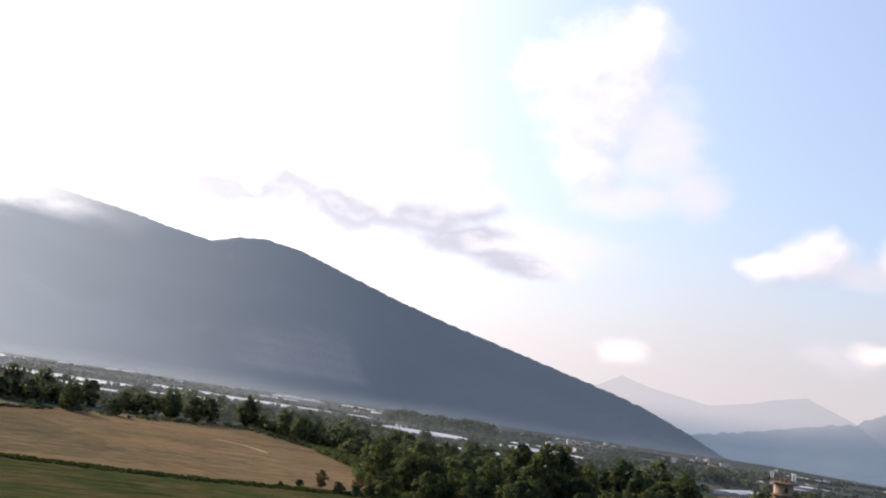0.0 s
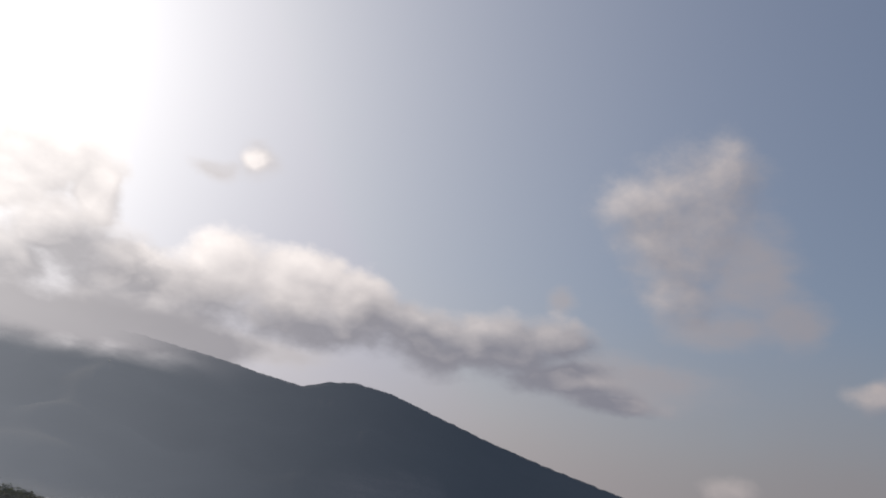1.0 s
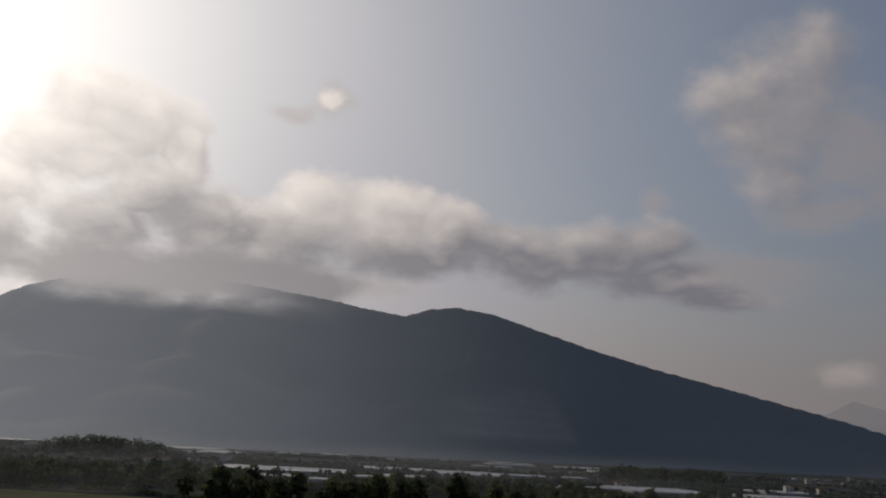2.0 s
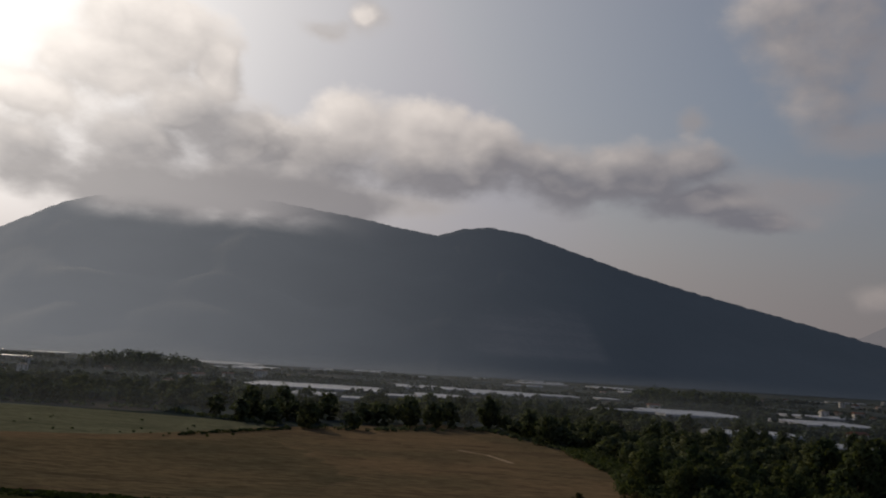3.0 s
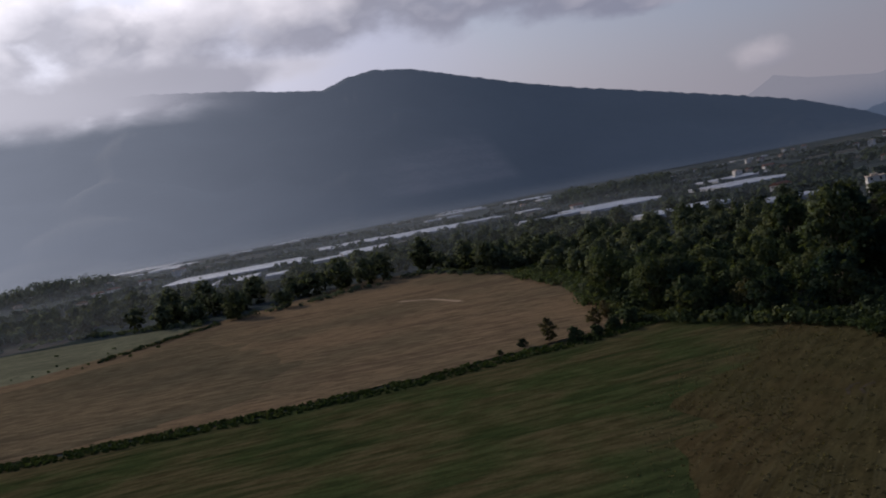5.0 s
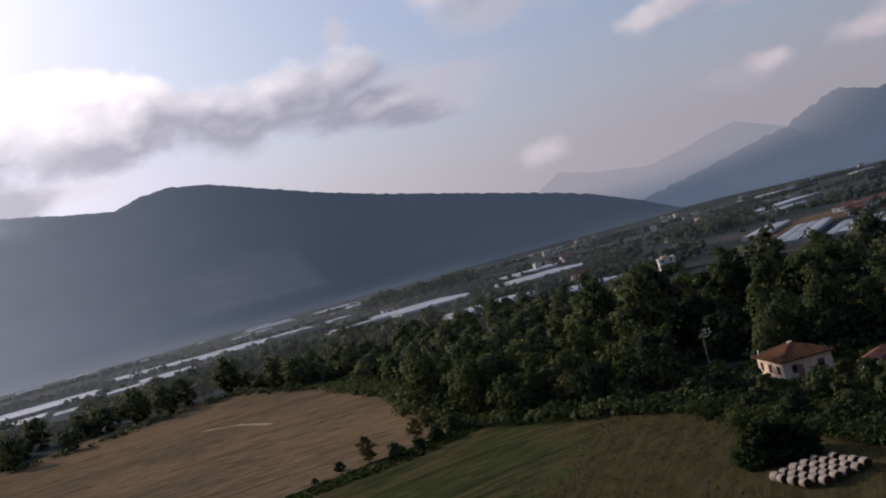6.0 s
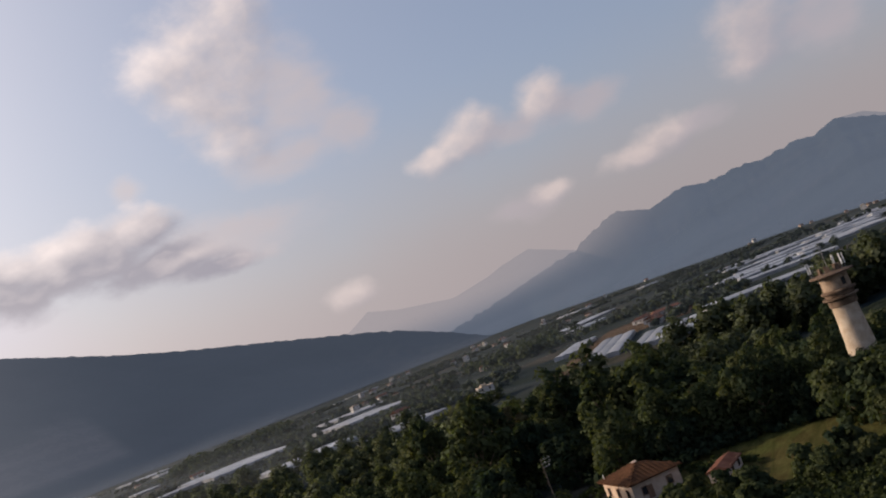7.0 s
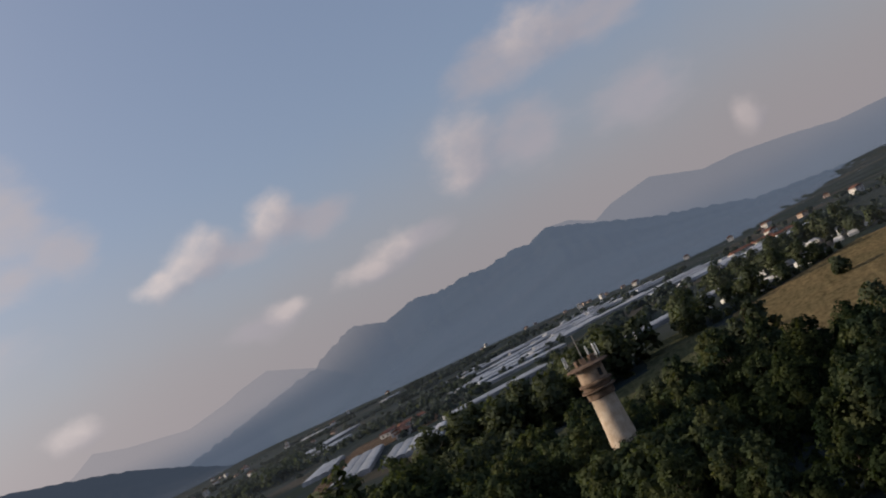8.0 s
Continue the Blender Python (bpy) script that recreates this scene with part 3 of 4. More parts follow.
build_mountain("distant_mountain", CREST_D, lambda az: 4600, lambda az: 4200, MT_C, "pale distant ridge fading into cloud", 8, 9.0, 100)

# ---------------------------------------------------------------- haze sheets


def build_haze_sheet(radius, height, thick, seed):
    """A low upright sheet, added to veil the plain behind it like haze; lit by the sun and the sky."""
    def stuff(g):
        p = position(g)
        z = g.node("ShaderNodeSeparateXYZ", p).outputs[2]
        curl = g.math("MULTIPLY", g.math("SUBTRACT", g.noise(g.vec("MULTIPLY", p, (0.4, 0.4, 1.6)), 0.01, 4.0), 0.5), height * 0.7)
        dense = g.math("MULTIPLY", g.ramp(g.math("ADD", z, curl), height * 0.8, 0.0), thick)
        dense = g.math("MULTIPLY", dense, g.ramp(z, height, height * 0.7))
        # thicker on the sun's side, imitating haze that scatters more light there
        east = g.math("ARCTAN2", *g.node("ShaderNodeSeparateXYZ", p).outputs[:2])
        dense = g.math("MULTIPLY", dense, g.ramp(east, -0.35, 0.95, 1.1, 0.42))
        sheet_grey = g.node("ShaderNodeAddShader", g.node("ShaderNodeBsdfDiffuse", (0.17, 0.195, 0.23)).outputs[0],
                       g.node("ShaderNodeBsdfTranslucent", (0.16, 0.18, 0.21)).outputs[0]).outputs[0]
        return g.node("ShaderNodeMixShader", dense, g.node("ShaderNodeBsdfTransparent").outputs[0], sheet_grey).outputs[0]
    mat = material("haze_sheet_grey", stuff)
    verts, faces, cols = [], [], 110
    for k in range(cols + 1):
        a = radians(-70 + 170 * k / cols)
        r = radius * (1 + 0.06 * noise.noise(Vector((k * 0.07, seed, 0))))
        for z in (-1.0, height * 0.35, height * 0.7, height):
            verts.append((r * math.sin(a), 90 + r * math.cos(a), z))
    for k in range(cols):
        for m in range(3):
            faces.append((k * 4 + m, k * 4 + 4 + m, k * 4 + 5 + m, k * 4 + 1 + m))
    ob = mesh_object("mist_bank", verts, faces, mat, True)
    tagged(ob, "thin grey upright sheet standing in for haze over the plain", "mist", kind="structure")


# added sheets, one behind another, stand in for haze across the plain
for radius, height, thick in ((480, 38, 0.08), (650, 40, 0.09), (900, 42, 0.11), (1270, 46, 0.13), (1800, 50, 0.15)):
    build_haze_sheet(radius, height, thick, radius * 0.01)

# ---------------------------------------------------------------- trees


def round_off(me, normals):
    """Lets sprays of leaves shade like the rounded masses that they form."""
    nn = np.asarray(normals, float)
    nn = nn / np.linalg.norm(nn, axis=1, keepdims=True)
    me.normals_split_custom_set_from_vertices([tuple(v) for v in nn])


def make_tree(seed, height, spread, leaf, lobes, low=0.18, per=38, size=0.40):
    """A broadleaf tree: tapered trunk with limbs, and a crown of leaf sprays in uneven clumps."""
    rng = np.random.default_rng(seed)
    root = new("tree")
    bm = bmesh.new()
    top = height * 0.62
    lean = rng.normal(scale=0.35, size=2)
    knots = [Vector((lean[0] * t * t, lean[1] * t * t, top * t)) for t in (0, 0.3, 0.65, 1.0)]
    r0 = 0.028 * height
    for k in range(3):
        tube(bm, knots[k], knots[k + 1], r0 * (1 - 0.27 * k), r0 * (0.73 - 0.27 * k), 7)
    centres, radii = [], []
    for k in range(lobes):
        a = 2.4 * k + rng.uniform(-0.4, 0.4)
        t = (k + 0.5) / lobes
        zc = height * (low + 0.10 + (0.86 - low - 0.10) * t)
        bulge = math.sin(math.pi * (0.86 - 0.74 * t)) ** 0.7
        rad = spread * 0.66 * bulge * rng.uniform(0.7, 1.12)
        end = Vector((rad * math.cos(a), rad * math.sin(a), zc))
        start = knots[0].lerp(knots[-1], min(1.0, max(0.12, zc / height * 0.8)))
        tube(bm, start, end, r0 * 0.35, r0 * 0.1, 5)
        lobe = spread * rng.uniform(0.34, 0.5) * (0.7 + 0.4 * bulge)
        for _ in range(5):
            d = rng.normal(size=3)
            d /= np.linalg.norm(d)
            centres.append(np.array(end) + d * lobe * np.array((1, 1, 1.05)) * rng.uniform(0.3, 1.15))
            radii.append(lobe * rng.uniform(0.36, 0.72) * np.array((1, 1, 1.1)))
    for k in range(7):
        a = rng.uniform(0, 6.3)
        rad = spread * rng.uniform(0.05, 0.45)
        centres.append(np.array((rad * math.cos(a), rad * math.sin(a), height * rng.uniform(0.80, 0.97))))
        radii.append(spread * rng.uniform(0.10, 0.17) * np.array((1, 1, 1.7)))
    part("trunk", bm, BARK, root)
    v, f, nn = leaf_cloud(rng, centres, radii, per, size)
    out = v - np.array((0, 0, height * 0.45))
    nn = nn + 0.7 * out / np.linalg.norm(out, axis=1, keepdims=True)
    crown = mesh_object("crown", v, f, leaf, True, root)
    round_off(crown.data, nn)
    return root


TREE_KINDS = (
    (make_tree(11, 14.5, 6.2, LEAF, 17, 0.02), "tall dark green broadleaf tree in the wood"),
    (make_tree(12, 12.0, 6.0, LEAF, 15, 0.02), "rounded dark green broadleaf tree in the wood"),
    (make_tree(13, 16.5, 5.0, LEAF, 17, 0.06), "slender tall green broadleaf tree in the wood"),
    (make_tree(14, 9.5, 5.6, LEAF, 13, 0.0), "low spreading green tree at a wood's edge"),
    (make_tree(15, 12.0, 4.6, LEAF_DRY, 12, 0.06, 26), "thin olive-brown tree with sparse dry leaves"),
    (make_tree(16, 6.0, 3.8, LEAF, 10, -0.04, 34), "bushy small green tree near the ground"),
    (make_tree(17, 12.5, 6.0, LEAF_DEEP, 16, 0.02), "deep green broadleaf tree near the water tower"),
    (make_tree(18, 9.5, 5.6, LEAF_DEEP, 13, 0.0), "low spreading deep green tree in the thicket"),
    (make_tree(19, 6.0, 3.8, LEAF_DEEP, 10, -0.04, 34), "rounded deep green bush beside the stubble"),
)
for ob, label in TREE_KINDS:
    tagged(ob, label, "tree", "trees of the plain")
    ob.location = (0, -600 - 20 * TREE_KINDS.index((ob, label)), -0.3)


def plant(kind, x, y, scale=1.0, turn=0.0):
    ob, label = TREE_KINDS[kind]
    c = copy_thing(ob, pose(x, y, -0.3, 0, 0, turn))
    c.scale = (scale, scale, scale * 1.0)
    return c


WOOD = [(64, 440), (72, 362), (66, 318), (68, 284), (80, 256), (92, 240), (100, 250), (112, 258), (126, 246), (150, 238), (172, 248), (212, 282), (236, 320), (226, 360), (206, 400), (190, 450), (170, 492), (130, 530), (70, 570), (30, 580), (40, 552)]
SOUTH_WOOD = [(150, 198), (160, 194), (182, 204), (180, 232), (215, 256), (290, 246), (242, 214), (222, 196), (225, 170), (210, 130), (150, 110), (112, 130), (112, 160), (130, 182)]
LEFT_BAND = [(-330, 570), (-215, 545), (-147, 555), (-98, 512), (-62, 482), (-30, 494), (8, 528), (33, 548), (48, 620), (-40, 640), (-150, 680), (-330, 700)]
MID_BAND = [(70, 575), (130, 535), (200, 480), (235, 500), (215, 540), (175, 610), (150, 720), (40, 760), (-60, 730), (-40, 650), (48, 630)]
CAMP = [(346, 276), (442, 250), (470, 230), (590, 300), (540, 372), (425, 306), (390, 310)]
TOWER_AT = (150.5, 206.5)


def spread_over(poly, step, pick, smin, smax, seed, keep=1.0):
    rng = random.Random(seed)
    xs, ys = [p[0] for p in poly], [p[1] for p in poly]
    spots = []
    y = min(ys)
    while y < max(ys):
        x = min(xs)
        while x < max(xs):
            px, py = x + rng.uniform(-0.45, 0.45) * step, y + rng.uniform(-0.45, 0.45) * step
            if inside(px, py, poly) and rng.random() < keep and math.hypot(px - TOWER_AT[0], py - TOWER_AT[1]) > 5.5:
                spots.append((rng.choice(pick), px, py, rng.uniform(smin, smax), rng.uniform(0, 360)))
            x += step
        y += step
    return spots


# single bushes and trees at the edges of the fields and round the house
SPOTS = [(8, 77.5, 191, 0.86, 20), (8, 80, 189.5, 0.74, 140), (8, 76, 193, 0.66, 80), (8, 79, 193, 0.74, 260), (5, 96, 228, 0.8, 0), (5, 99, 219, 0.7, 60), (5, 101, 208, 0.75, 190),
         (5, 106, 215, 0.6, 250), (5, 109, 206, 0.7, 30), (5, 112, 216, 0.5, 170), (5, 99, 237, 0.8, 70),
         (5, 94, 234, 0.7, 210), (5, 108, 200, 0.75, 45), (5, 115, 196, 0.8, 15), (5, 120, 192, 0.9, 95), (5, 103, 196, 0.7, 120),
         (4, 42, 275, 0.48, 0), (5, 47, 271, 0.5, 40), (5, 52, 270, 0.45, 130), (5, 57, 274, 0.55, 230), (5, 62, 278, 0.6, 330), (4, 55, 283, 0.4, 80),
         (5, 36, 276, 0.32, 0), (5, 30, 272, 0.2, 0), (3, 68, 300, 0.6, 0), (5, 66, 288, 0.8, 60), (4, 60, 292, 0.4, 160), (5, 66, 330, 0.8, 90), (5, 339, 224, 1.0, 0), (3, 254, 493, 0.62, 0), (1, 259, 499, 0.5, 80), (3, 265, 500, 0.6, 190), (3, 247, 498, 0.6, 260),
         (1, 122, 244, 0.9, 0), (0, 132, 240, 0.95, 60), (1, 141, 232, 0.85, 130), (3, 128, 236, 0.8, 200), (2, 150, 226, 0.8, 300), (1, 160, 218, 0.75, 20),
         (1, 141, 194, 0.86, 0), (3, 145, 199, 1.08, 90), (1, 149, 195, 0.82, 200), (3, 139, 197, 1.0, 300), (0, 134, 190, 0.65, 30), (1, 157, 199, 0.75, 70), (3, 143, 188, 1.02, 10), (3, 146, 203, 1.06, 50), (1, 150, 199, 0.82, 150), (3, 154, 202, 0.9, 250), (3, 143, 206, 1.05, 33), (1, 146, 210, 0.80, 99), (3, 157, 206, 0.8, 350),
         (0, 305, 300, 1.25, 0), (1, 318, 308, 1.4, 50), (0, 331, 317, 1.2, 100), (1, 322, 296, 1.3, 150), (3, 342, 322, 1.3, 200), (1, 296, 292, 1.2, 250), (0, 284, 302, 1.1, 300), (1, 352, 288, 1.1, 20), (3, 362, 296, 1.2, 70), (1, 374, 303, 1.15, 130), (0, 388, 306, 1.0, 190), (3, 340, 284, 1.1, 240),
         (3, -92, 506, 1.15, 0), (0, -56, 482, 0.95, 90), (2, 34, 545, 1.15, 40), (1, 36, 552, 1.2, 200), (1, 58, 470, 1.15, 75), (0, 52, 500, 1.0, 160)]
for spot in spread_over([p for p in WOOD if p[1] < 330], 10.8, (0, 0, 1, 1, 2, 3, 4), 0.64, 1.10, 5):
    tall = 1.3 if 112 < spot[1] < 165 and 258 < spot[2] else (0.72 if spot[1] > 170 else 1.0)
    SPOTS.append((spot[0], spot[1], spot[2], spot[3] * tall, spot[4]))
SPOTS += spread_over([(66, 440), (74, 362), (69, 322), (90, 316), (228, 322), (222, 360), (206, 400), (190, 450), (170, 492), (130, 530), (70, 570), (30, 580), (40, 552)], 11.5, (0, 1, 1, 3, 3), 0.55, 0.85, 15)
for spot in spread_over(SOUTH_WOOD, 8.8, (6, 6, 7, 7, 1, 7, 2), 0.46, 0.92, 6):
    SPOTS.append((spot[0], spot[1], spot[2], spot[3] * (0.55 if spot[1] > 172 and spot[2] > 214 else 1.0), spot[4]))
SPOTS += [(2, 196, 206, 0.95, 0), (2, 204, 212, 0.9, 70), (0, 212, 215, 0.9, 150), (2, 187, 212, 0.9, 200), (3, 166, 216, 0.95, 20)]
SPOTS += spread_over([(184, 262), (214, 280), (232, 292), (226, 318), (200, 310), (186, 290)], 9.5, (1, 1, 3, 3), 0.7, 0.95, 10)
SPOTS += spread_over([(236, 294), (250, 289), (284, 290), (304, 296), (322, 312), (300, 338), (250, 340), (228, 330)], 9.5, (0, 0, 1, 3), 0.9, 1.2, 16)
GARDEN = [(83, 247), (89, 237), (91, 229), (89, 219), (86, 207), (88, 194), (88, 176), (92, 140), (106, 150), (113, 166), (124, 184), (134, 190), (126, 193), (114, 194), (106, 202), (108, 212), (105, 224), (106, 237), (110, 246), (100, 252)]
SPOTS += [p for p in spread_over(GARDEN, 7.0, (5, 5, 5, 3), 0.42, 0.72, 14, 0.8) if math.hypot(p[1] - 112, p[2] - 231) > 12.5]
SPOTS += spread_over([(126, 234), (134, 228), (140, 221), (145, 211), (160, 216), (180, 212), (190, 232), (190, 262), (172, 250), (150, 244), (126, 250)], 7.8, (0, 1, 1, 3, 3, 5), 0.6, 1.0, 11)
SPOTS += spread_over(CAMP, 17.0, (0, 1, 3, 3), 0.7, 1.05, 9, 0.75)
SPOTS += spread_over(LEFT_BAND, 17.0, (0, 1, 1, 3, 3, 3), 0.75, 1.2, 7, 0.7)
SPOTS += spread_over(MID_BAND, 14.0, (0, 1, 3, 3, 5), 0.55, 0.95, 8, 0.8)
SPOTS += [(rng_k, 348 + 6.5 * k, 277 - 2.0 * k, 0.5, 47 * k) for k, rng_k in enumerate((3, 5, 3, 5, 5, 3, 5, 3, 5, 3, 5, 3, 5, 5))]
SPOTS.sort(key=lambda s: math.hypot(s[1] - 60, s[2] - 170))
for spot in SPOTS[:285]:
    plant(*spot)


def quick_mesh(name, verts, quads, mat, label, category, kind="stuff", normals=None):
    me = bpy.data.meshes.new(name)
    me.vertices.add(len(verts))
    me.vertices.foreach_set("co", np.asarray(verts, np.float32).ravel())
    me.loops.add(quads.size)
    me.loops.foreach_set("vertex_index", quads.astype(np.int32).ravel())
    me.polygons.add(len(quads))
    me.polygons.foreach_set("loop_start", np.arange(0, quads.size, 4, dtype=np.int32))
    me.materials.append(mat)
    me.update(calc_edges=True)
    me.validate()
    if normals is not None:
        me.shade_smooth()
        round_off(me, normals)
    return tagged(new(name, me), label, category, kind=kind)


def join_crowns(name, spots, every, grow, label):
    """The trees further off, joined: their crowns with fewer, larger sprays."""
    rng = np.random.default_rng(3)
    all_v, all_n = [], []
    for kind, x, y, scale, turn in spots:
        crown = [c for c in TREE_KINDS[kind][0].children if c.name.startswith("crown")][0]
        co = np.empty(len(crown.data.vertices) * 3, np.float32)
        crown.data.vertices.foreach_get("co", co)
        q = co.reshape(-1, 4, 3)[rng.integers(0, every)::every]
        out = q.reshape(-1, 3) - (0, 0, q[..., 2].mean())
        mid = q.mean(1, keepdims=True)
        q = mid + (q - mid) * grow
        a = radians(turn)
        rot = np.array(((math.cos(a), -math.sin(a), 0), (math.sin(a), math.cos(a), 0), (0, 0, 1)))
        all_n.append(out @ rot.T)
        all_v.append((q.reshape(-1, 3) @ rot.T) * scale + (x, y, -0.3))
    v = np.concatenate(all_v)
    return quick_mesh(name, v, np.arange(len(v)).reshape(-1, 4), LEAF_FAR_HAZED, label, "woodland", "stuff", np.concatenate(all_n))


join_crowns("woodland", SPOTS[285:], 4, 1.8, "dense dark green trees of the wood further off")


BELT_DIP = ((-40, 0.9), (30, 0.9), (44, 0.75), (52, 0.95), (58, 1.4), (64, 1.7), (80, 1.8))


def far_woods():
    """Hedgerows, groves and tree belts of the far plain."""
    rng = np.random.default_rng(21)
    pts = []
    # belts between the plots
    for _ in range(430):
        az, r = rng.uniform(-34, 80), 560 * (5.2 ** rng.uniform(0, 1))
        x, y = 20 + r * math.sin(radians(az)), 90 + r * math.cos(radians(az))
        a = radians(rng.choice((8, 15, 20, 100)) + rng.normal(0, 5))
        n = int(rng.uniform(8, 34))
        h = rng.uniform(3, 8)
        for k in range(n):
            pts.append((x + (k - n / 2) * 6 * math.cos(a) + rng.normal(0, 2), y + (k - n / 2) * 6 * math.sin(a) + rng.normal(0, 2), h * rng.uniform(0.6, 1.25)))
    # loose trees
    for _ in range(700):
        az, r = rng.uniform(-36, 82), 540 * (5.4 ** rng.uniform(0, 1))
        pts.append((20 + r * math.sin(radians(az)), 90 + r * math.cos(radians(az)), rng.uniform(3, 10)))
    # tall dark belt, and the wooded knoll
    for _ in range(240):
        t = rng.uniform(0, 1)
        pts.append((255 + 165 * t + rng.normal(0, 4), 1180 + 60 * t + rng.normal(0, 22), rng.uniform(13, 24)))
    for _ in range(200):
        t, w = rng.uniform(0, 1), rng.normal(0, 22)
        pts.append((440 + 170 * t - 0.4 * w, 735 + 170 * t + w, rng.uniform(9, 16)))
    for _ in range(260):
        d = rng.normal(size=2)
        pts.append((-400 + 70 * d[0], 1290 + 60 * d[1], max(6, 30 - 9 * (d @ d))))
    keep = []
    for x, y, h in pts:
        if any(math.hypot(x - c[0], y - c[1]) < c[2] for c in CLEARINGS) or inside(x, y, GOLD_EDGE) or inside(x, y, PALE_EDGE) or inside(x, y, TAN_EDGE):
            continue
        # the belts thin out and sink towards the mountains' feet
        away, az = math.hypot(x, y - 90), math.degrees(math.atan2(x, y - 90))
        h = min(h, rng.uniform(0.4, 1.5) * (34.5 - away * math.tan(radians(smooth_profile(BELT_DIP, az))))) if h < 12.5 else h
        if h > 2.2 and (az < 40 or away < smooth_profile(FOOT_B, az) + 40):
            keep.append((x, y, h))
    c, r, sizes = [], [], []
    for x, y, h in keep:
        w = h * rng.uniform(0.4, 0.62)
        for _ in range(3):
            c.append((x + rng.normal(0, w * 0.35), y + rng.normal(0, w * 0.35), h * rng.uniform(0.18, 0.62) - 0.3))
            r.append((w * 0.75, w * 0.75, h * 0.33))
            sizes.append(1.0 + 0.00075 * math.hypot(x, y))
    v, f, nn = leaf_cloud(rng, c, r, 11, np.array(sizes))
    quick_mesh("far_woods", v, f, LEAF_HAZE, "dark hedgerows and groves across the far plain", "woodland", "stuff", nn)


# ---------------------------------------------------------------- greenhouses


def make_greenhouse(cx, cy, length, width, heading, height=2.65):
    """A block of plastic tunnels side by side, with end walls and hoops."""
    spans = max(1, round(width / 6.5))
    w = width / spans
    root = new("greenhouse")
    root.matrix_world = pose(cx, cy, -0.3, 0, 0, heading)
    arc = 8
    for s in range(spans):
        bm = bmesh.new()
        y0 = -width / 2 + s * w
        rings = []
        for x in (-length / 2, -length / 6, length / 6, length / 2):
            rings.append([bm.verts.new((x, y0 + w * (0.5 - 0.49 * math.cos(math.pi * k / arc)), 1.95 + (height - 1.95) * math.sin(math.pi * k / arc))) for k in range(arc + 1)])
            rings[-1].insert(0, bm.verts.new((x, y0 + 0.01 * w, 0)))
            rings[-1].append(bm.verts.new((x, y0 + 0.99 * w, 0)))
        for a, b in zip(rings, rings[1:]):
            for k in range(len(a) - 1):
                bm.faces.new((a[k], b[k], b[k + 1], a[k + 1]))
        bm.faces.new(rings[0])
        bm.faces.new(list(reversed(rings[-1])))
        part("tunnel", bm, FILM, root)
    tagged(root, "pale plastic-covered greenhouse tunnels in a row", "greenhouse", "greenhouses of the plain")
    return root


HOUSES_OF_FILM = ((-122, 1010, 140, 120, 0), (-102, 832, 36, 64, 2), (-62, 800, 24, 30, 2), (-10, 1230, 85, 110, 4), (78, 1180, 84, 150, 4), (148, 1200, 70, 60, 4),
                  (-30, 905, 28, 40, 3), (8, 950, 48, 90, 4), (386, 2050, 85, 120, 5), (222, 1215, 26, 40, 5), (-166, 2230, 60, 100, 0),
                  (184, 900, 70, 26, 4), (246, 915, 82, 110, 4), (355, 870, 72, 80, 5), (215, 650, 64, 36, 18), (241, 568, 46, 32, 18))
MORE_OF_FILM = ((352, 507, 120, 22, 42.5), (345, 452, 74, 32, 40), (405, 603, 90, 18, 42), (708, 966, 165, 40, 28), (640, 1010, 120, 30, 28), (440, 468, 70, 26, -30),
                (556, 534, 70, 20, -40), (764, 560, 150, 30, -42), (452, 340, 74, 20, -34), (690, 440, 40, 14, -34), (620, 850, 70, 24, 28), (232, 2060, 95, 120, 5),
                (420, 1035, 70, 60, 5), (-295, 790, 20, 20, 0), (-520, 2150, 200, 260, 2), (-360, 1850, 80, 150, 2), (-640, 2150, 160, 160, 0))
CLEARINGS = []
for spec in HOUSES_OF_FILM + MORE_OF_FILM:
    make_greenhouse(*spec)
    CLEARINGS.append((spec[0], spec[1], max(spec[2], spec[3]) * 0.52))
    CLEARINGS.append((spec[0] * 0.93, spec[1] * 0.93, 22 + 0.02 * spec[1]))
rng_film = random.Random(4)
BELT_NEAR = ((48, 790), (53.8, 705), (56, 870), (59.6, 850), (62.5, 790), (66.4, 720), (69, 650), (72, 605))
BELT_FAR = ((48, 1130), (53, 1140), (56.5, 1330), (59.5, 1180), (62, 1180), (66, 880), (68, 790), (72, 690))
for k in range(34):
    az = 48.5 + 0.7 * k
    if az > 71.5:
        break
    r = smooth_profile(BELT_NEAR, az) + rng_film.uniform(0, 40)
    while r < smooth_profile(BELT_FAR, az):
        if rng_film.random() < 0.48:
            x, y = 20 + r * math.sin(radians(az)), 118 + r * math.cos(radians(az))
            make_greenhouse(x, y, rng_film.uniform(16, 64), rng_film.choice((8, 12, 18)), -az + rng_film.uniform(14, 34))
            CLEARINGS.append((x, y, 26))
        r += rng_film.uniform(55, 85)
for k in range(26):
    az, r = rng_film.uniform(-30, 44), rng_film.uniform(1350, 2300)
    x, y = 20 + r * math.sin(radians(az)), 110 + r * math.cos(radians(az))
    make_greenhouse(x, y, rng_film.uniform(30, 90), rng_film.choice((24, 40, 64)), 6 + rng_film.uniform(-8, 14))
    CLEARINGS.append((x, y, 50))
far_woods()

# ---------------------------------------------------------------- buildings


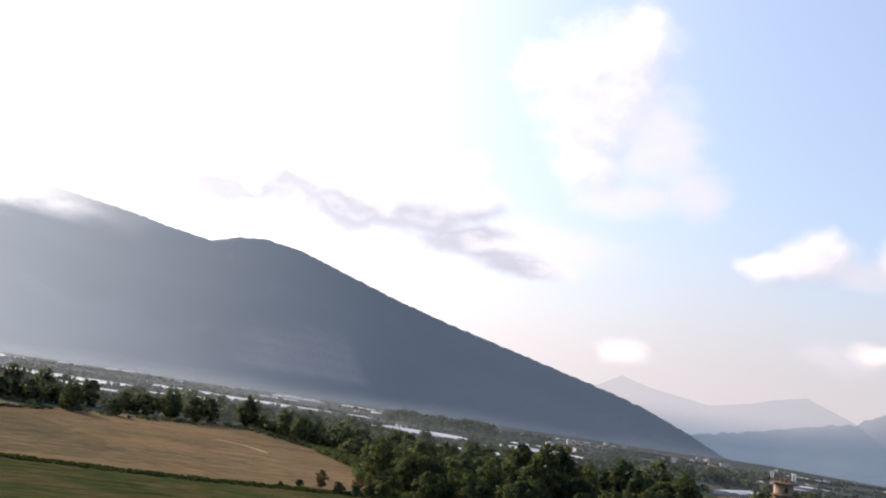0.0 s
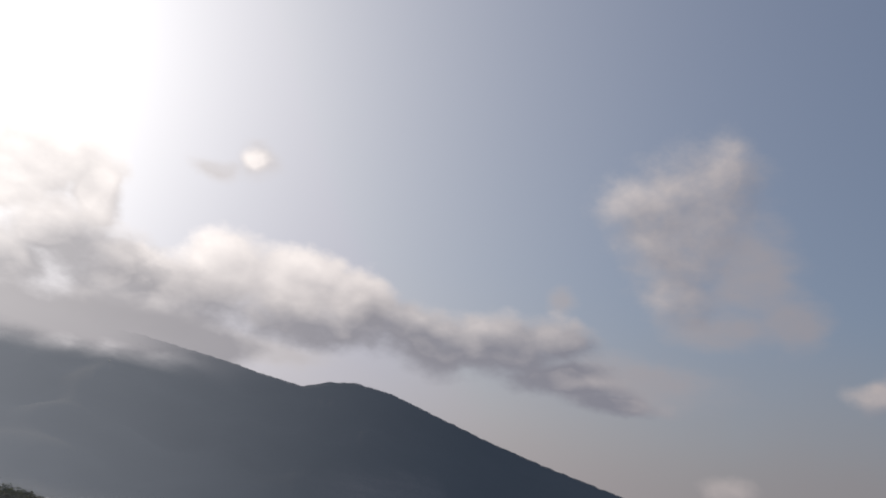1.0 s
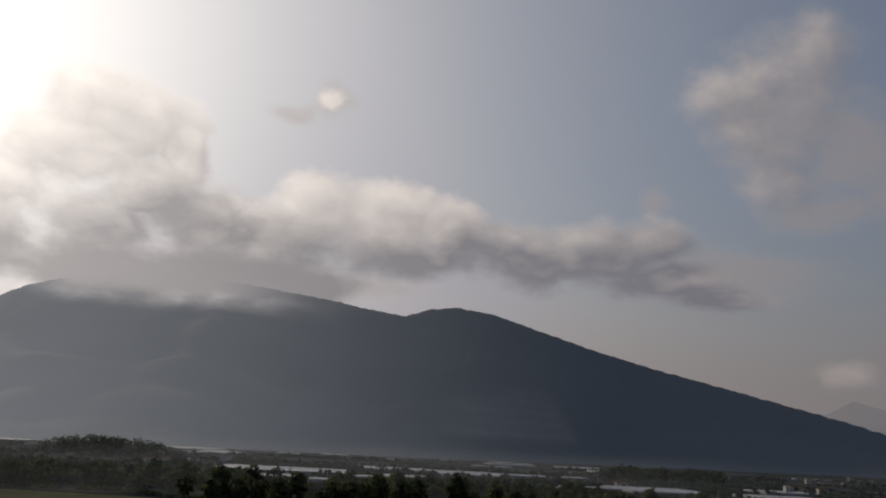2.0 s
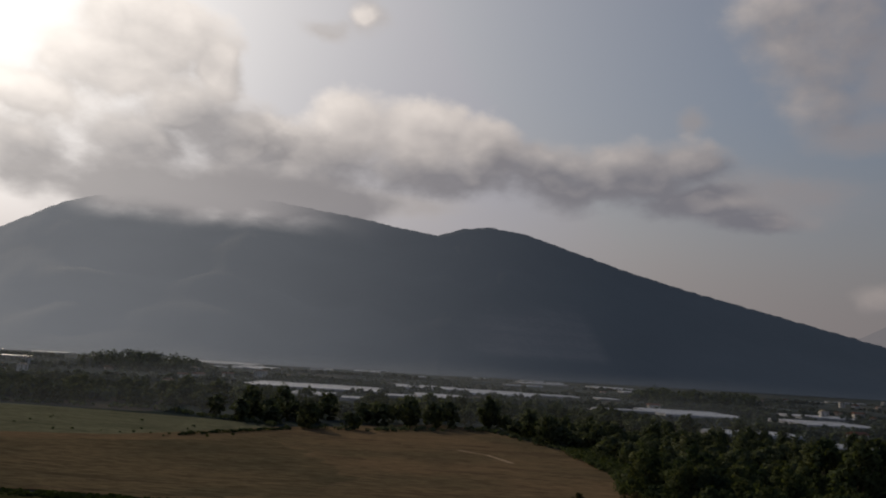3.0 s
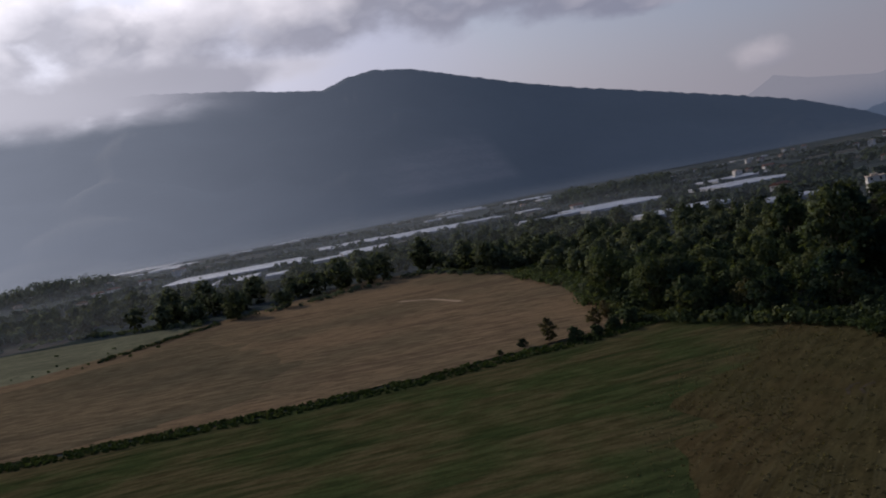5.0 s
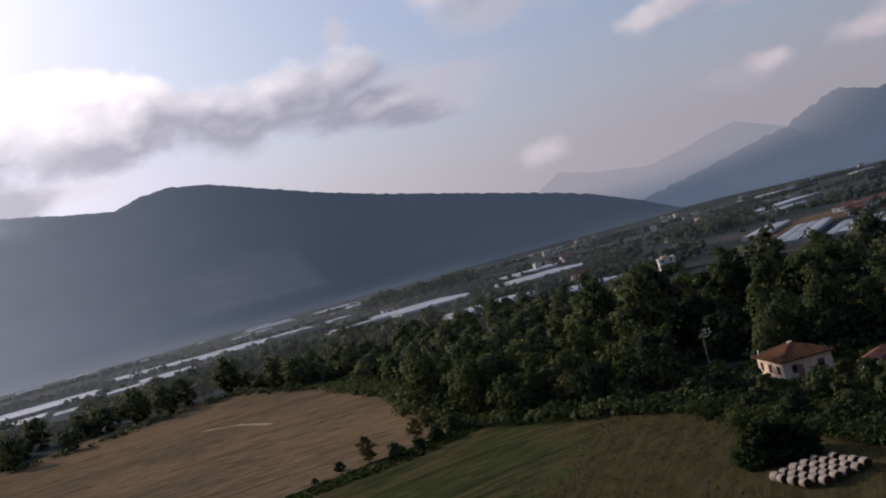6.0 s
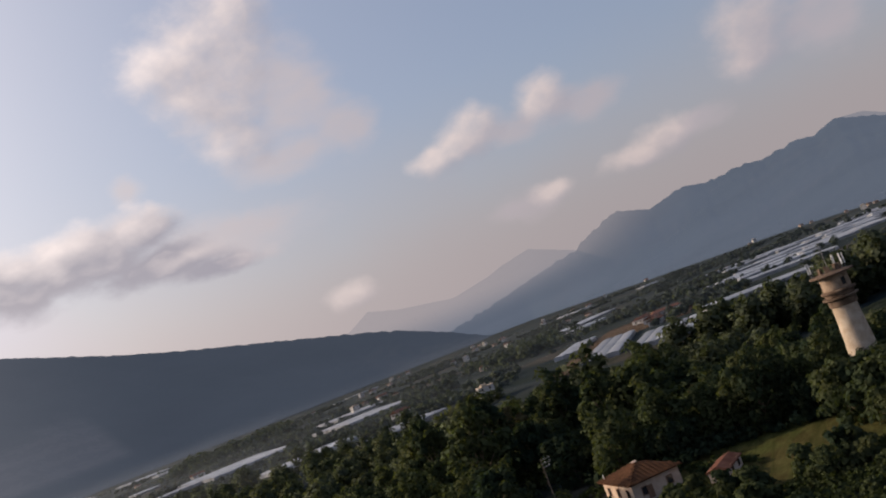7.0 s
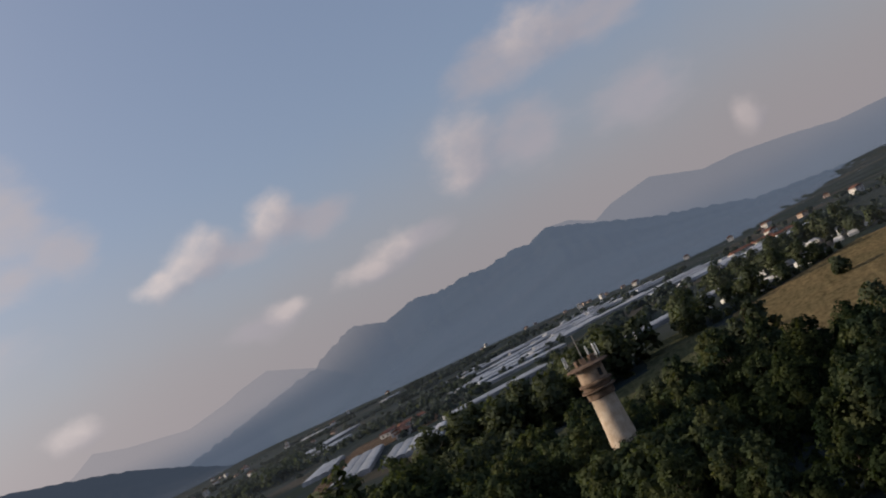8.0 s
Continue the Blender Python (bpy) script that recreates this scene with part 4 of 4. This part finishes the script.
def make_house(name, w, d, h, pitch, wall, roof, label, seed=0, roof_kind="hip", storeys=1, eave=0.55):
    """A house: walls with door and windows set into them, and a roof with real eaves."""
    root = new(name)
    bm = bmesh.new()
    box(bm, -w / 2, w / 2, -d / 2, d / 2, -0.4, h)
    part("wall", bm, wall, root)
    W, D = w / 2 + eave, d / 2 + eave
    bm = bmesh.new()
    if roof_kind == "flat":
        box(bm, -w / 2 - 0.25, w / 2 + 0.25, -d / 2 - 0.25, d / 2 + 0.25, h, h + 0.3)
        box(bm, -w / 4, w / 8, -d / 4, d / 4, h + 0.3, h + 1.3)
    else:
        ridge = max(0.3, (w - d) / 2 + 0.4) if roof_kind == "hip" else W
        low = [bm.verts.new(p) for p in ((-W, -D, h), (W, -D, h), (W, D, h), (-W, D, h))]
        eav = [bm.verts.new((v.co.x, v.co.y, h + 0.18)) for v in low]
        a, b = bm.verts.new((-ridge, 0, h + 0.18 + pitch)), bm.verts.new((ridge, 0, h + 0.18 + pitch))
        bm.faces.new(list(reversed(low)))
        for k in range(4):
            bm.faces.new((low[k], low[(k + 1) % 4], eav[(k + 1) % 4], eav[k]))
        bm.faces.new((eav[0], eav[1], b, a))
        bm.faces.new((eav[2], eav[3], a, b))
        bm.faces.new((eav[1], eav[2], b))
        bm.faces.new((eav[3], eav[0], a))
    part("roof", bm, roof, root)
    rng = random.Random(seed)
    for s in range(storeys):
        z = s * h / storeys + 0.9
        for side, length in ((0, w), (1, d), (2, w), (3, d)):
            n = max(1, int(length / 3.4))
            for k in range(n):
                u = (k + 0.5) / n * length - length / 2 + rng.uniform(-0.2, 0.2)
                off = (d if side % 2 == 0 else w) / 2
                m = pose(0, 0, 0, 0, 0, 90 * side) @ pose(u, -off, z)
                bm = bmesh.new()
                box(bm, -0.5, 0.5, -0.05, 0.12, 0, 1.25, m)
                pane = part("window", bm, DARK_GLASS, root)
                bm = bmesh.new()
                for x0, x1, z0, z1 in ((-0.62, -0.5, -0.1, 1.35), (0.5, 0.62, -0.1, 1.35), (-0.62, 0.62, 1.25, 1.37), (-0.68, 0.68, -0.14, 0)):
                    box(bm, x0, x1, -0.09, 0.05, z0, z1, m)
                part("window_frame", bm, SHUTTER if wall != PLASTER_WHITE else CONCRETE, pane)
    tagged(root, label, "house")
    return root


def tile_roof(root, w, d, h, pitch, eave):
    """Rows of roof tiles laid on the hip roof, each a small curved piece, thinned towards the hips."""
    W, D = w / 2 + eave, d / 2 + eave
    bm = bmesh.new()
    n = 5
    ring = [bm.verts.new((0.17 * math.cos(math.pi * k / n), 0, 0.07 * math.sin(math.pi * k / n))) for k in range(n + 1)]
    far = [bm.verts.new((0.14 * math.cos(math.pi * k / n), 0.75, 0.06 * math.sin(math.pi * k / n))) for k in range(n + 1)]
    for k in range(n):
        bm.faces.new((ring[k], far[k], far[k + 1], ring[k + 1]))
    me = bpy.data.meshes.new("roof_tile")
    bm.to_mesh(me)
    bm.free()
    me.materials.append(ROOF_TILE)
    roof = [c for c in root.children if c.name.startswith("roof")][0]
    for side, half in ((0, W), (3, D)):
        depth = D if side == 0 else W
        angle = math.atan2(pitch, depth)
        length = depth / math.cos(angle)
        rows, cols = int(length / 0.72), int(2 * half / 0.78)
        for r in range(rows):
            t = r * 0.72
            reach = half * (1 - t / length) - 0.05
            for c in range(cols):
                u = -half + (c + 0.5) * 2 * half / cols
                if abs(u) > reach:
                    continue
                ob = new("roof_tile", me)
                ob.parent = roof
                ob.matrix_local = pose(0, 0, 0, 0, 0, 90 * side) @ pose(u, -depth, h + 0.2) @ pose(0, 0, 0, math.degrees(angle)) @ pose(0, t, 0.01) @ Matrix.Diagonal((2.1, 1, 1, 1))


villa = make_house("house", 9.1, 11.5, 3.1, 1.95, PLASTER, ROOF_TILE, "cream single-storey house with brown tiled pyramid roof", 1, "hip", 1, 0.7)
villa.matrix_world = pose(114.4, 230.8, 0, 0, 0, -15.5)
tile_roof(villa, 9.1, 11.5, 3.1, 1.95, 0.7)
bm = bmesh.new()
box(bm, -0.35, 0.35, -0.25, 0.25, 4.7, 5.32)
box(bm, -0.42, 0.42, -0.32, 0.32, 5.32, 5.4)
part("chimney", bm, PLASTER_PINK, villa, "small pinkish chimney")
bm = bmesh.new()
box(bm, -0.55, 0.55, -0.1, 0.1, 0, 2.15, pose(-1.5, -5.78, 0))
part("door", bm, SHUTTER, villa, "brown wooden door")
bm = bmesh.new()
box(bm, -6.0, -4.56, -5.2, 4.9, -0.4, 0.25)
part("terrace", bm, CONCRETE, villa, "pale low terrace slab")
bm = bmesh.new()
tube(bm, (-4.4, 4.6, 3.0), (-4.4, 4.6, 4.5), 0.09, 0.09, 8)
part("flue", bm, PANEL_WHITE, villa, "white flue pipe")

shed = make_house("shed", 7.6, 3.5, 1.9, 0.7, PLASTER_PINK, ROOF_RED, "low shed with faded red roof beside the lawn", 3, "gable", 1, 0.3)
shed.matrix_world = pose(119.9, 216.4, -0.3, 0, 0, 27)
block = make_house("apartment_house", 8.4, 7.5, 8.2, 0, PLASTER_WHITE, CONCRETE, "white three-storey flat-roofed house above the trees", 5, "flat", 3)
block.matrix_world = pose(266.5, 511.5, -0.3, 0, 0, -22)

farm = make_house("farmhouse", 12, 8, 5.2, 1.8, PLASTER_WHITE, ROOF_RED, "small pale farmhouse with red roof on the plain", 7, "gable", 2)
farm.matrix_world = pose(285, 652, -0.3, 0, 0, 25)
cottage = make_house("cottage", 9, 7, 3.4, 1.5, PLASTER, ROOF_TILE, "small cream cottage with tiled roof on the plain", 9, "hip", 1)
cottage.matrix_world = pose(-250, 905, -0.3, 0, 0, 10)
hall = make_house("barn", 20, 9, 3.2, 1.6, PLASTER_WHITE, ROOF_RED, "long barn with red roof among greenhouses", 10, "gable", 1)
hall.matrix_world = pose(748, 424, -0.3, 0, 0, -30)
rng_far = random.Random(12)
for k in range(88):
    zone = k % 4
    if zone == 0:
        az, r = rng_far.uniform(24, 42), rng_far.uniform(1200, 2700)
    elif zone == 1:
        az, r = rng_far.uniform(-30, -10), rng_far.uniform(820, 1500)
    elif zone == 2:
        az, r = rng_far.uniform(42, 74), rng_far.uniform(-330, 110)
        r += smooth_profile(FOOT_B, az)
    else:
        az, r = rng_far.uniform(10, 34), rng_far.uniform(850, 1900)
    x, y = 20 + r * math.sin(radians(az)), 90 + r * math.cos(radians(az))
    kind = rng_far.choice((farm, cottage, cottage, cottage, farm, block))
    az_b, r_b = math.degrees(math.atan2(x, y - 70)), math.hypot(x, y - 70)
    z, foot = -0.3, smooth_profile(FOOT_B, az_b)
    if 26 < az_b < 82 and r_b > foot:
        z = slope_height(CREST_B, 4350, foot, 44, 4.0, az_b, 46 * (r_b - foot) / (4350 - foot), 46)[2] - 0.4
    copy_thing(kind, pose(x, y, max(z, -0.3), 0, 0, rng_far.uniform(-30, 60)))
for x, y, turn in ((764, 409, -30), (735, 380, -32), (470, 600, 20), (446, 566, 35), (424, 540, 40), (480, 586, -20)):
    copy_thing(hall, pose(x, y, -0.3, 0, 0, turn))

# ---------------------------------------------------------------- water tower


def make_tower():
    root = new("water_tower")
    root.location = (*TOWER_AT, -0.3)

    def turned(name, profile, mat, label="", seg=32):
        return part(name, lathe(bmesh.new(), profile, seg), mat, root, label)

    turned("shaft", ((3.0, 0), (2.9, 2), (2.58, 8), (2.26, 14), (2.1, 17.9)), CONCRETE, "tapered cream concrete shaft")
    turned("neck", ((2.36, 17.9), (2.42, 18.1), (2.42, 18.9), (2.3, 19.05)), CONCRETE_DARK, "stained neck band")
    turned("balcony", ((2.3, 19.05), (3.05, 19.25), (3.05, 19.5), (2.5, 19.55)), CONCRETE_DARK, "crumbling ring balcony")
    turned("cornice", ((2.4, 19.55), (2.5, 19.7), (2.52, 20.2), (2.95, 20.32), (2.95, 20.6), (2.4, 20.8)), CONCRETE_DARK, "brown cornice band")
    turned("drum", ((2.4, 20.8), (2.42, 21.0), (2.42, 23.3), (2.5, 23.4)), CONCRETE_BROWN, "brownish upper drum")
    turned("cap", ((2.6, 23.4), (3.72, 23.42), (3.78, 23.55), (3.68, 23.68), (2.0, 23.95), (0.4, 24.0)), CONCRETE_DARK, "wide thin overhanging cap")
    for k in range(7):
        m = pose(0, 0, 0, 0, 0, k * 360 / 7 + 12)
        bm = bmesh.new()
        box(bm, -0.42, 0.42, 1.55, 2.0, 23.8, 24.9, m)
        part("parapet_block", bm, CONCRETE_DARK, root)
    for k in range(3):
        m = pose(0, 0, 0, 0, 0, k * 120 + 40)
        bm = bmesh.new()
        box(bm, -0.35, 0.35, 2.44, 2.53, 21.3, 22.6, m)
        part("opening", bm, DARK_GLASS, root, "dark opening in the drum")
    bm = bmesh.new()
    tube(bm, (0.1, 0.3, 23.9), (0.1, 0.3, 29.2), 0.10, 0.06, 8)
    tube(bm, (0.1, 0.3, 23.9), (0.1, 0.3, 24.6), 0.16, 0.16, 8)
    part("mast", bm, METAL, root, "thin steel mast")
    for k, (a, r) in enumerate(((118, 2.9), (128, 3.2), (-32, 2.3), (-52, 2.6), (-70, 2.2), (10, 2.4))):
        x, y = r * math.cos(radians(a)), r * math.sin(radians(a))
        bm = bmesh.new()
        tube(bm, (x, y, 23.6), (x, y, 26.3), 0.05, 0.05, 6)
        tube(bm, (x * 0.6, y * 0.6, 24.6), (x, y, 24.6), 0.04, 0.04, 6)
        bracket = part("antenna_bracket", bm, METAL, root)
        bm = bmesh.new()
        made = box(bm, -0.16, 0.16, -0.09, 0.09, 24.5, 26.4, pose(x * 1.06, y * 1.06, 0, 0, 0, a + 90))
        bmesh.ops.bevel(bm, geom=bm.edges[:], offset=0.03, segments=2, affect="EDGES")
        part("antenna_panel", bm, PANEL_WHITE, bracket, "white antenna panel")
    tagged(root, "tall cream concrete water tower with capped drum and antennas", "water tower")


make_tower()

# ---------------------------------------------------------------- poles


def make_pole():
    root = new("utility_pole")
    bm = bmesh.new()
    tube(bm, (0, 0, -0.5), (0, 0, 9.2), 0.17, 0.11, 10)
    part("post", bm, POLE_WOOD, root)
    for z, half in ((8.8, 1.0), (8.1, 1.0), (7.4, 0.8)):
        bm = bmesh.new()
        box(bm, -0.1, half * 2 - 0.1, -0.06, 0.06, z - 0.06, z + 0.06)
        arm = part("crossarm", bm, METAL, root)
        for x in (0.7, half * 2 - 0.25):
            bm = bmesh.new()
            lathe(bm, ((0.03, z + 0.06), (0.07, z + 0.1), (0.05, z + 0.18), (0.07, z + 0.24), (0.02, z + 0.3)), 8)
            bmesh.ops.translate(bm, verts=bm.verts[:], vec=(x, 0, 0))
            part("insulator", bm, PANEL_WHITE, arm)
    tagged(root, "slim weathered utility pole with short crossarms", "pole", "utility poles")
    return root


pole = make_pole()
pole.matrix_world = pose(111, 252.5, -0.3, 0, 0, -15)
copy_thing(pole, pose(202, 188, -0.3, 0, 0, 40))
copy_thing(pole, pose(178, 330, -0.3, 0, 0, 20))

# ---------------------------------------------------------------- straw bales


def make_bale():
    """A round bale lying on its side: net-wrapped barrel, and straw ends with a spiral swell."""
    root = new("straw_bale")
    bm = bmesh.new()
    lathe(bm, ((0.60, -0.60), (0.65, -0.54), (0.66, -0.2), (0.655, 0.2), (0.65, 0.54), (0.60, 0.60)), 22, False)
    part("net_wrap", bm, STRAW_WRAP, root, "pale net wrap round the bale")
    for sign in (-1, 1):
        bm = bmesh.new()
        rings = []
        for r, z in ((0.60, 0.60), (0.42, 0.612), (0.25, 0.60), (0.1, 0.62)):
            rings.append([bm.verts.new((r * math.cos(2 * math.pi * k / 22), r * math.sin(2 * math.pi * k / 22), sign * z)) for k in range(22)])
        for a, b in zip(rings, rings[1:]):
            for k in range(22):
                bm.faces.new((a[k], a[(k + 1) % 22], b[(k + 1) % 22], b[k]) if sign > 0 else (b[k], b[(k + 1) % 22], a[(k + 1) % 22], a[k]))
        bm.faces.new(rings[-1] if sign > 0 else list(reversed(rings[-1])))
        part("straw_end", bm, STRAW_SHADED, root, "rough straw end with shade painted in")
    return tagged(root, "round straw bale in pale net wrap on stubble", "straw bale", "straw bales beside the bush")


bale = make_bale()
rng_bale = random.Random(8)
first = True
for i in range(6):
    for j in range(5):
        if (i, j) in ((5, 0), (0, 4)):
            continue
        grow = rng_bale.uniform(0.90, 1.02)
        x = 72.3 + i * 1.58 + j * 0.05 + rng_bale.uniform(-0.13, 0.13)
        y = 184.7 - j * 1.66 + i * 0.04 + rng_bale.uniform(-0.2, 0.2)
        m = pose(x, y, 0.04 + 0.65 * grow, 90, 0, rng_bale.uniform(-10, 10)) @ Matrix.Scale(grow, 4)
        if first:
            bale.matrix_world = m
            first = False
        else:
            copy_thing(bale, m)

# ---------------------------------------------------------------- hedges, tufts and swaths


def low_growth(name, line, width, height, count, mat, label, category, size=0.3, seed=1, per=12):
    """Low leafy growth along a line."""
    rng = np.random.default_rng(seed)
    pts = np.array(line, float)
    seg = np.linalg.norm(np.diff(pts, axis=0), axis=1)
    total = np.concatenate(([0], np.cumsum(seg)))
    t = rng.uniform(0, total[-1], count)
    k = np.clip(np.searchsorted(total, t) - 1, 0, len(seg) - 1)
    f = ((t - total[k]) / seg[k])[:, None]
    base = pts[k] * (1 - f) + pts[k + 1] * f
    side = np.stack([-(pts[k + 1] - pts[k])[:, 1], (pts[k + 1] - pts[k])[:, 0]], 1) / seg[k][:, None]
    base = base + side * (rng.uniform(-0.5, 0.5, (count, 1)) * width)
    h = height * rng.uniform(0.45, 1.2, count) * (0.7 + 0.5 * np.sin(t * 0.21) ** 2)
    c = np.column_stack([base, h * 0.45])
    r = np.column_stack([h * 0.9, h * 0.9, h * 0.55])
    v, q, nn = leaf_cloud(rng, c, r, per, size)
    return quick_mesh(name, v, q, mat, label, category, "stuff", nn)


low_growth("hedge", [(-150, 256), (-84, 257), (-20, 256), (9, 259), (35, 266), (48, 268), (66, 276)], 8, 0.42, 1900, HEDGE, "low green hedge strip between two fields", "hedge", 0.32, 1, 14)
low_growth("ditch_scrub", [(-97, 412), (-78, 446), (-62, 474)], 2.2, 1.3, 150, LEAF, "dark scrub along a ditch in the pale field", "scrub", 0.4, 2)
low_growth("wood_edge_scrub", [(64, 440), (72, 362), (65, 318), (66, 284), (79, 254), (90, 238), (97, 226)], 8, 3.0, 420, LEAF, "dense undergrowth along the edge of the wood", "scrub", 0.45, 3, 26)
low_growth("garden_scrub", [(86, 244), (91, 231), (90, 218), (88, 206), (90, 194), (90, 176), (96, 150)], 7, 2.0, 440, LEAF_LOW, "tangled green bushes at the stubble's edge", "scrub", 0.25, 4, 46)
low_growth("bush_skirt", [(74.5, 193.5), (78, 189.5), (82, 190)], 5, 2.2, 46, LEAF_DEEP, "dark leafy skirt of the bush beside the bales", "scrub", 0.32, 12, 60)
low_growth("field_edge_scrub", [(-330, 556), (-215, 540), (-147, 548), (-98, 508), (-62, 478), (-30, 490), (8, 522), (36, 540), (62, 450)], 8, 2.2, 300, LEAF_FAR_HAZED, "dark scrub along the far edge of the fields", "scrub", 0.6, 5, 22)
SWATH = leaf_material("dry_stalks", (0.085, 0.075, 0.042), (0.105, 0.09, 0.052), (0.075, 0.07, 0.036))
low_growth("dry_weeds", [(26, 140), (35, 176), (46, 202), (56, 217), (74, 236), (84, 243)], 12, 0.14, 700, SWATH, "pale dry weeds between green and brown stubble", "weeds", 0.14, 6, 3)
low_growth("dry_weeds", [(44, 150), (48, 182), (58, 203)], 9, 0.12, 450, SWATH, "pale dry weed swath across the stubble", "weeds", 0.13, 7, 3)
low_growth("pasture_tufts", [(-205, 430), (-120, 440), (-80, 420)], 70, 0.7, 26, LEAF, "dark tufts scattered in the pale field", "grass", 0.4, 9, 14)


def undergrowth(name, poly, count, height, mat, label, seed, size=0.5, per=20):
    """Leafy thicket that closes the ground under the trees."""
    rng = np.random.default_rng(seed)
    xs, ys = [p[0] for p in poly], [p[1] for p in poly]
    c, r = [], []
    while len(c) < count:
        x, y = rng.uniform(min(xs), max(xs)), rng.uniform(min(ys), max(ys))
        if inside(x, y, poly) and math.hypot(x - 113.5, y - 231) > 9.6 and math.hypot(x - 119.6, y - 216) > 5 and math.hypot(x - TOWER_AT[0], y - TOWER_AT[1]) > 4:
            h = height * rng.uniform(0.5, 1.3)
            c.append((x, y, h * 0.4))
            r.append((h * 0.95, h * 0.95, h * 0.6))
    v, q, nn = leaf_cloud(rng, c, r, per, size)
    return quick_mesh(name, v, q, mat, label, "undergrowth", "stuff", nn)


undergrowth("wood_thicket", [(66, 440), (72, 362), (67, 318), (68, 284), (78, 258), (92, 238), (104, 250), (128, 244), (150, 238), (200, 266), (200, 330), (150, 420), (90, 500)], 1500, 2.6, LEAF, "dark thicket under the trees of the wood", 31, 0.55)
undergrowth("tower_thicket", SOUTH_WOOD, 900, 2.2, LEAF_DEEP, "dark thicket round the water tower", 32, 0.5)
undergrowth("house_thicket", GARDEN, 900, 1.9, LEAF_LOW, "garden thicket round the cream house", 33, 0.27, 40)
undergrowth("lawn_thicket", [(118, 240), (126, 230), (134, 228), (141, 220), (146, 210), (160, 216), (184, 212), (190, 232), (190, 262), (172, 250), (150, 244), (126, 250)], 700, 2.2, LEAF, "dark thicket behind the lawn", 34, 0.5)


def make_tent():
    root = new("white_tent")
    bm = bmesh.new()
    low = [bm.verts.new(p) for p in ((-2.2, -1.5, 1.5), (2.2, -1.5, 1.5), (2.2, 1.5, 1.5), (-2.2, 1.5, 1.5))]
    hem = [bm.verts.new((v.co.x, v.co.y, 0.1)) for v in low]
    a, b = bm.verts.new((-1.9, 0, 2.6)), bm.verts.new((1.9, 0, 2.6))
    for k in range(4):
        bm.faces.new((hem[k], hem[(k + 1) % 4], low[(k + 1) % 4], low[k]))
    bm.faces.new((low[0], low[1], b, a))
    bm.faces.new((low[2], low[3], a, b))
    bm.faces.new((low[1], low[2], b))
    bm.faces.new((low[3], low[0], a))
    part("canvas", bm, PLASTER_WHITE, root)
    for x in (-2.2, 2.2):
        for y in (-1.5, 1.5):
            bm = bmesh.new()
            tube(bm, (x, y, -0.1), (x, y, 1.5), 0.04, 0.04, 6)
            part("pole", bm, METAL, root)
    return tagged(root, "small white canvas shelter among trees", "tent", "white shelters among trees")


tent = make_tent()
rng_tent = random.Random(17)
spots_tent = [(rng_tent.uniform(360, 560), rng_tent.uniform(240, 350), rng_tent.uniform(0, 180)) for _ in range(140)]
spots_tent = [p for p in spots_tent if inside(p[0], p[1], CAMP)][:44]
tent.matrix_world = pose(spots_tent[0][0], spots_tent[0][1], -0.3, 0, 0, spots_tent[0][2])
for x, y, a in spots_tent[1:]:
    copy_thing(tent, pose(x, y, -0.3, 0, 0, a))
undergrowth("yard_thicket", [(104, 240), (104, 224), (106, 212), (111, 205), (124, 212), (128, 222), (128, 240), (112, 248)], 260, 1.0, LEAF_LOW, "low weeds and shrubs round the house yard", 35, 0.34)
# dark tyre ruts pressed into the stubble
for radius, first_angle, last_angle in ((6.1, 108, 168), (4.3, 96, 178)):
    bm = bmesh.new()
    pts = [Vector((71.5 + (radius + 0.12 * math.sin(5 * k)) * math.cos(radians(first_angle + (last_angle - first_angle) * k / 14)),
                   190.5 + (radius + 0.12 * math.sin(5 * k)) * math.sin(radians(first_angle + (last_angle - first_angle) * k / 14)), 0)) for k in range(15)]
    rows = []
    for a, b in zip(pts, pts[1:]):
        side = Vector((-(b - a).y, (b - a).x, 0)).normalized() * 0.24
        for t in (0.0, 0.34, 0.67):
            q = a.lerp(b, t)
            rows.append([bm.verts.new(q + side + Vector((0, 0, 0.05))), bm.verts.new(q + side * 0.5 + Vector((0, 0, 0.07))), bm.verts.new(q + Vector((0, 0, 0.055))), bm.verts.new(q - side * 0.5 + Vector((0, 0, 0.065))), bm.verts.new(q - side + Vector((0, 0, 0.05)))])
    for a, b in zip(rows, rows[1:]):
        for m in range(4):
            bm.faces.new((a[m], a[m + 1], b[m + 1], b[m]))
    me = bpy.data.meshes.new("tyre_rut")
    bm.to_mesh(me)
    bm.free()
    me.materials.append(DARK_EARTH)
    tagged(new("tyre_rut", me), "dark muddy tyre rut in the stubble", "track", kind="structure")
undergrowth("stubble_tufts", [(36, 150), (46, 200), (58, 216), (80, 246), (88, 236), (88, 219), (84, 207), (70, 196), (70, 170), (84, 160), (84, 140)], 900, 0.22, SWATH, "dry tufts standing in the stubble", 36, 0.13, 7)
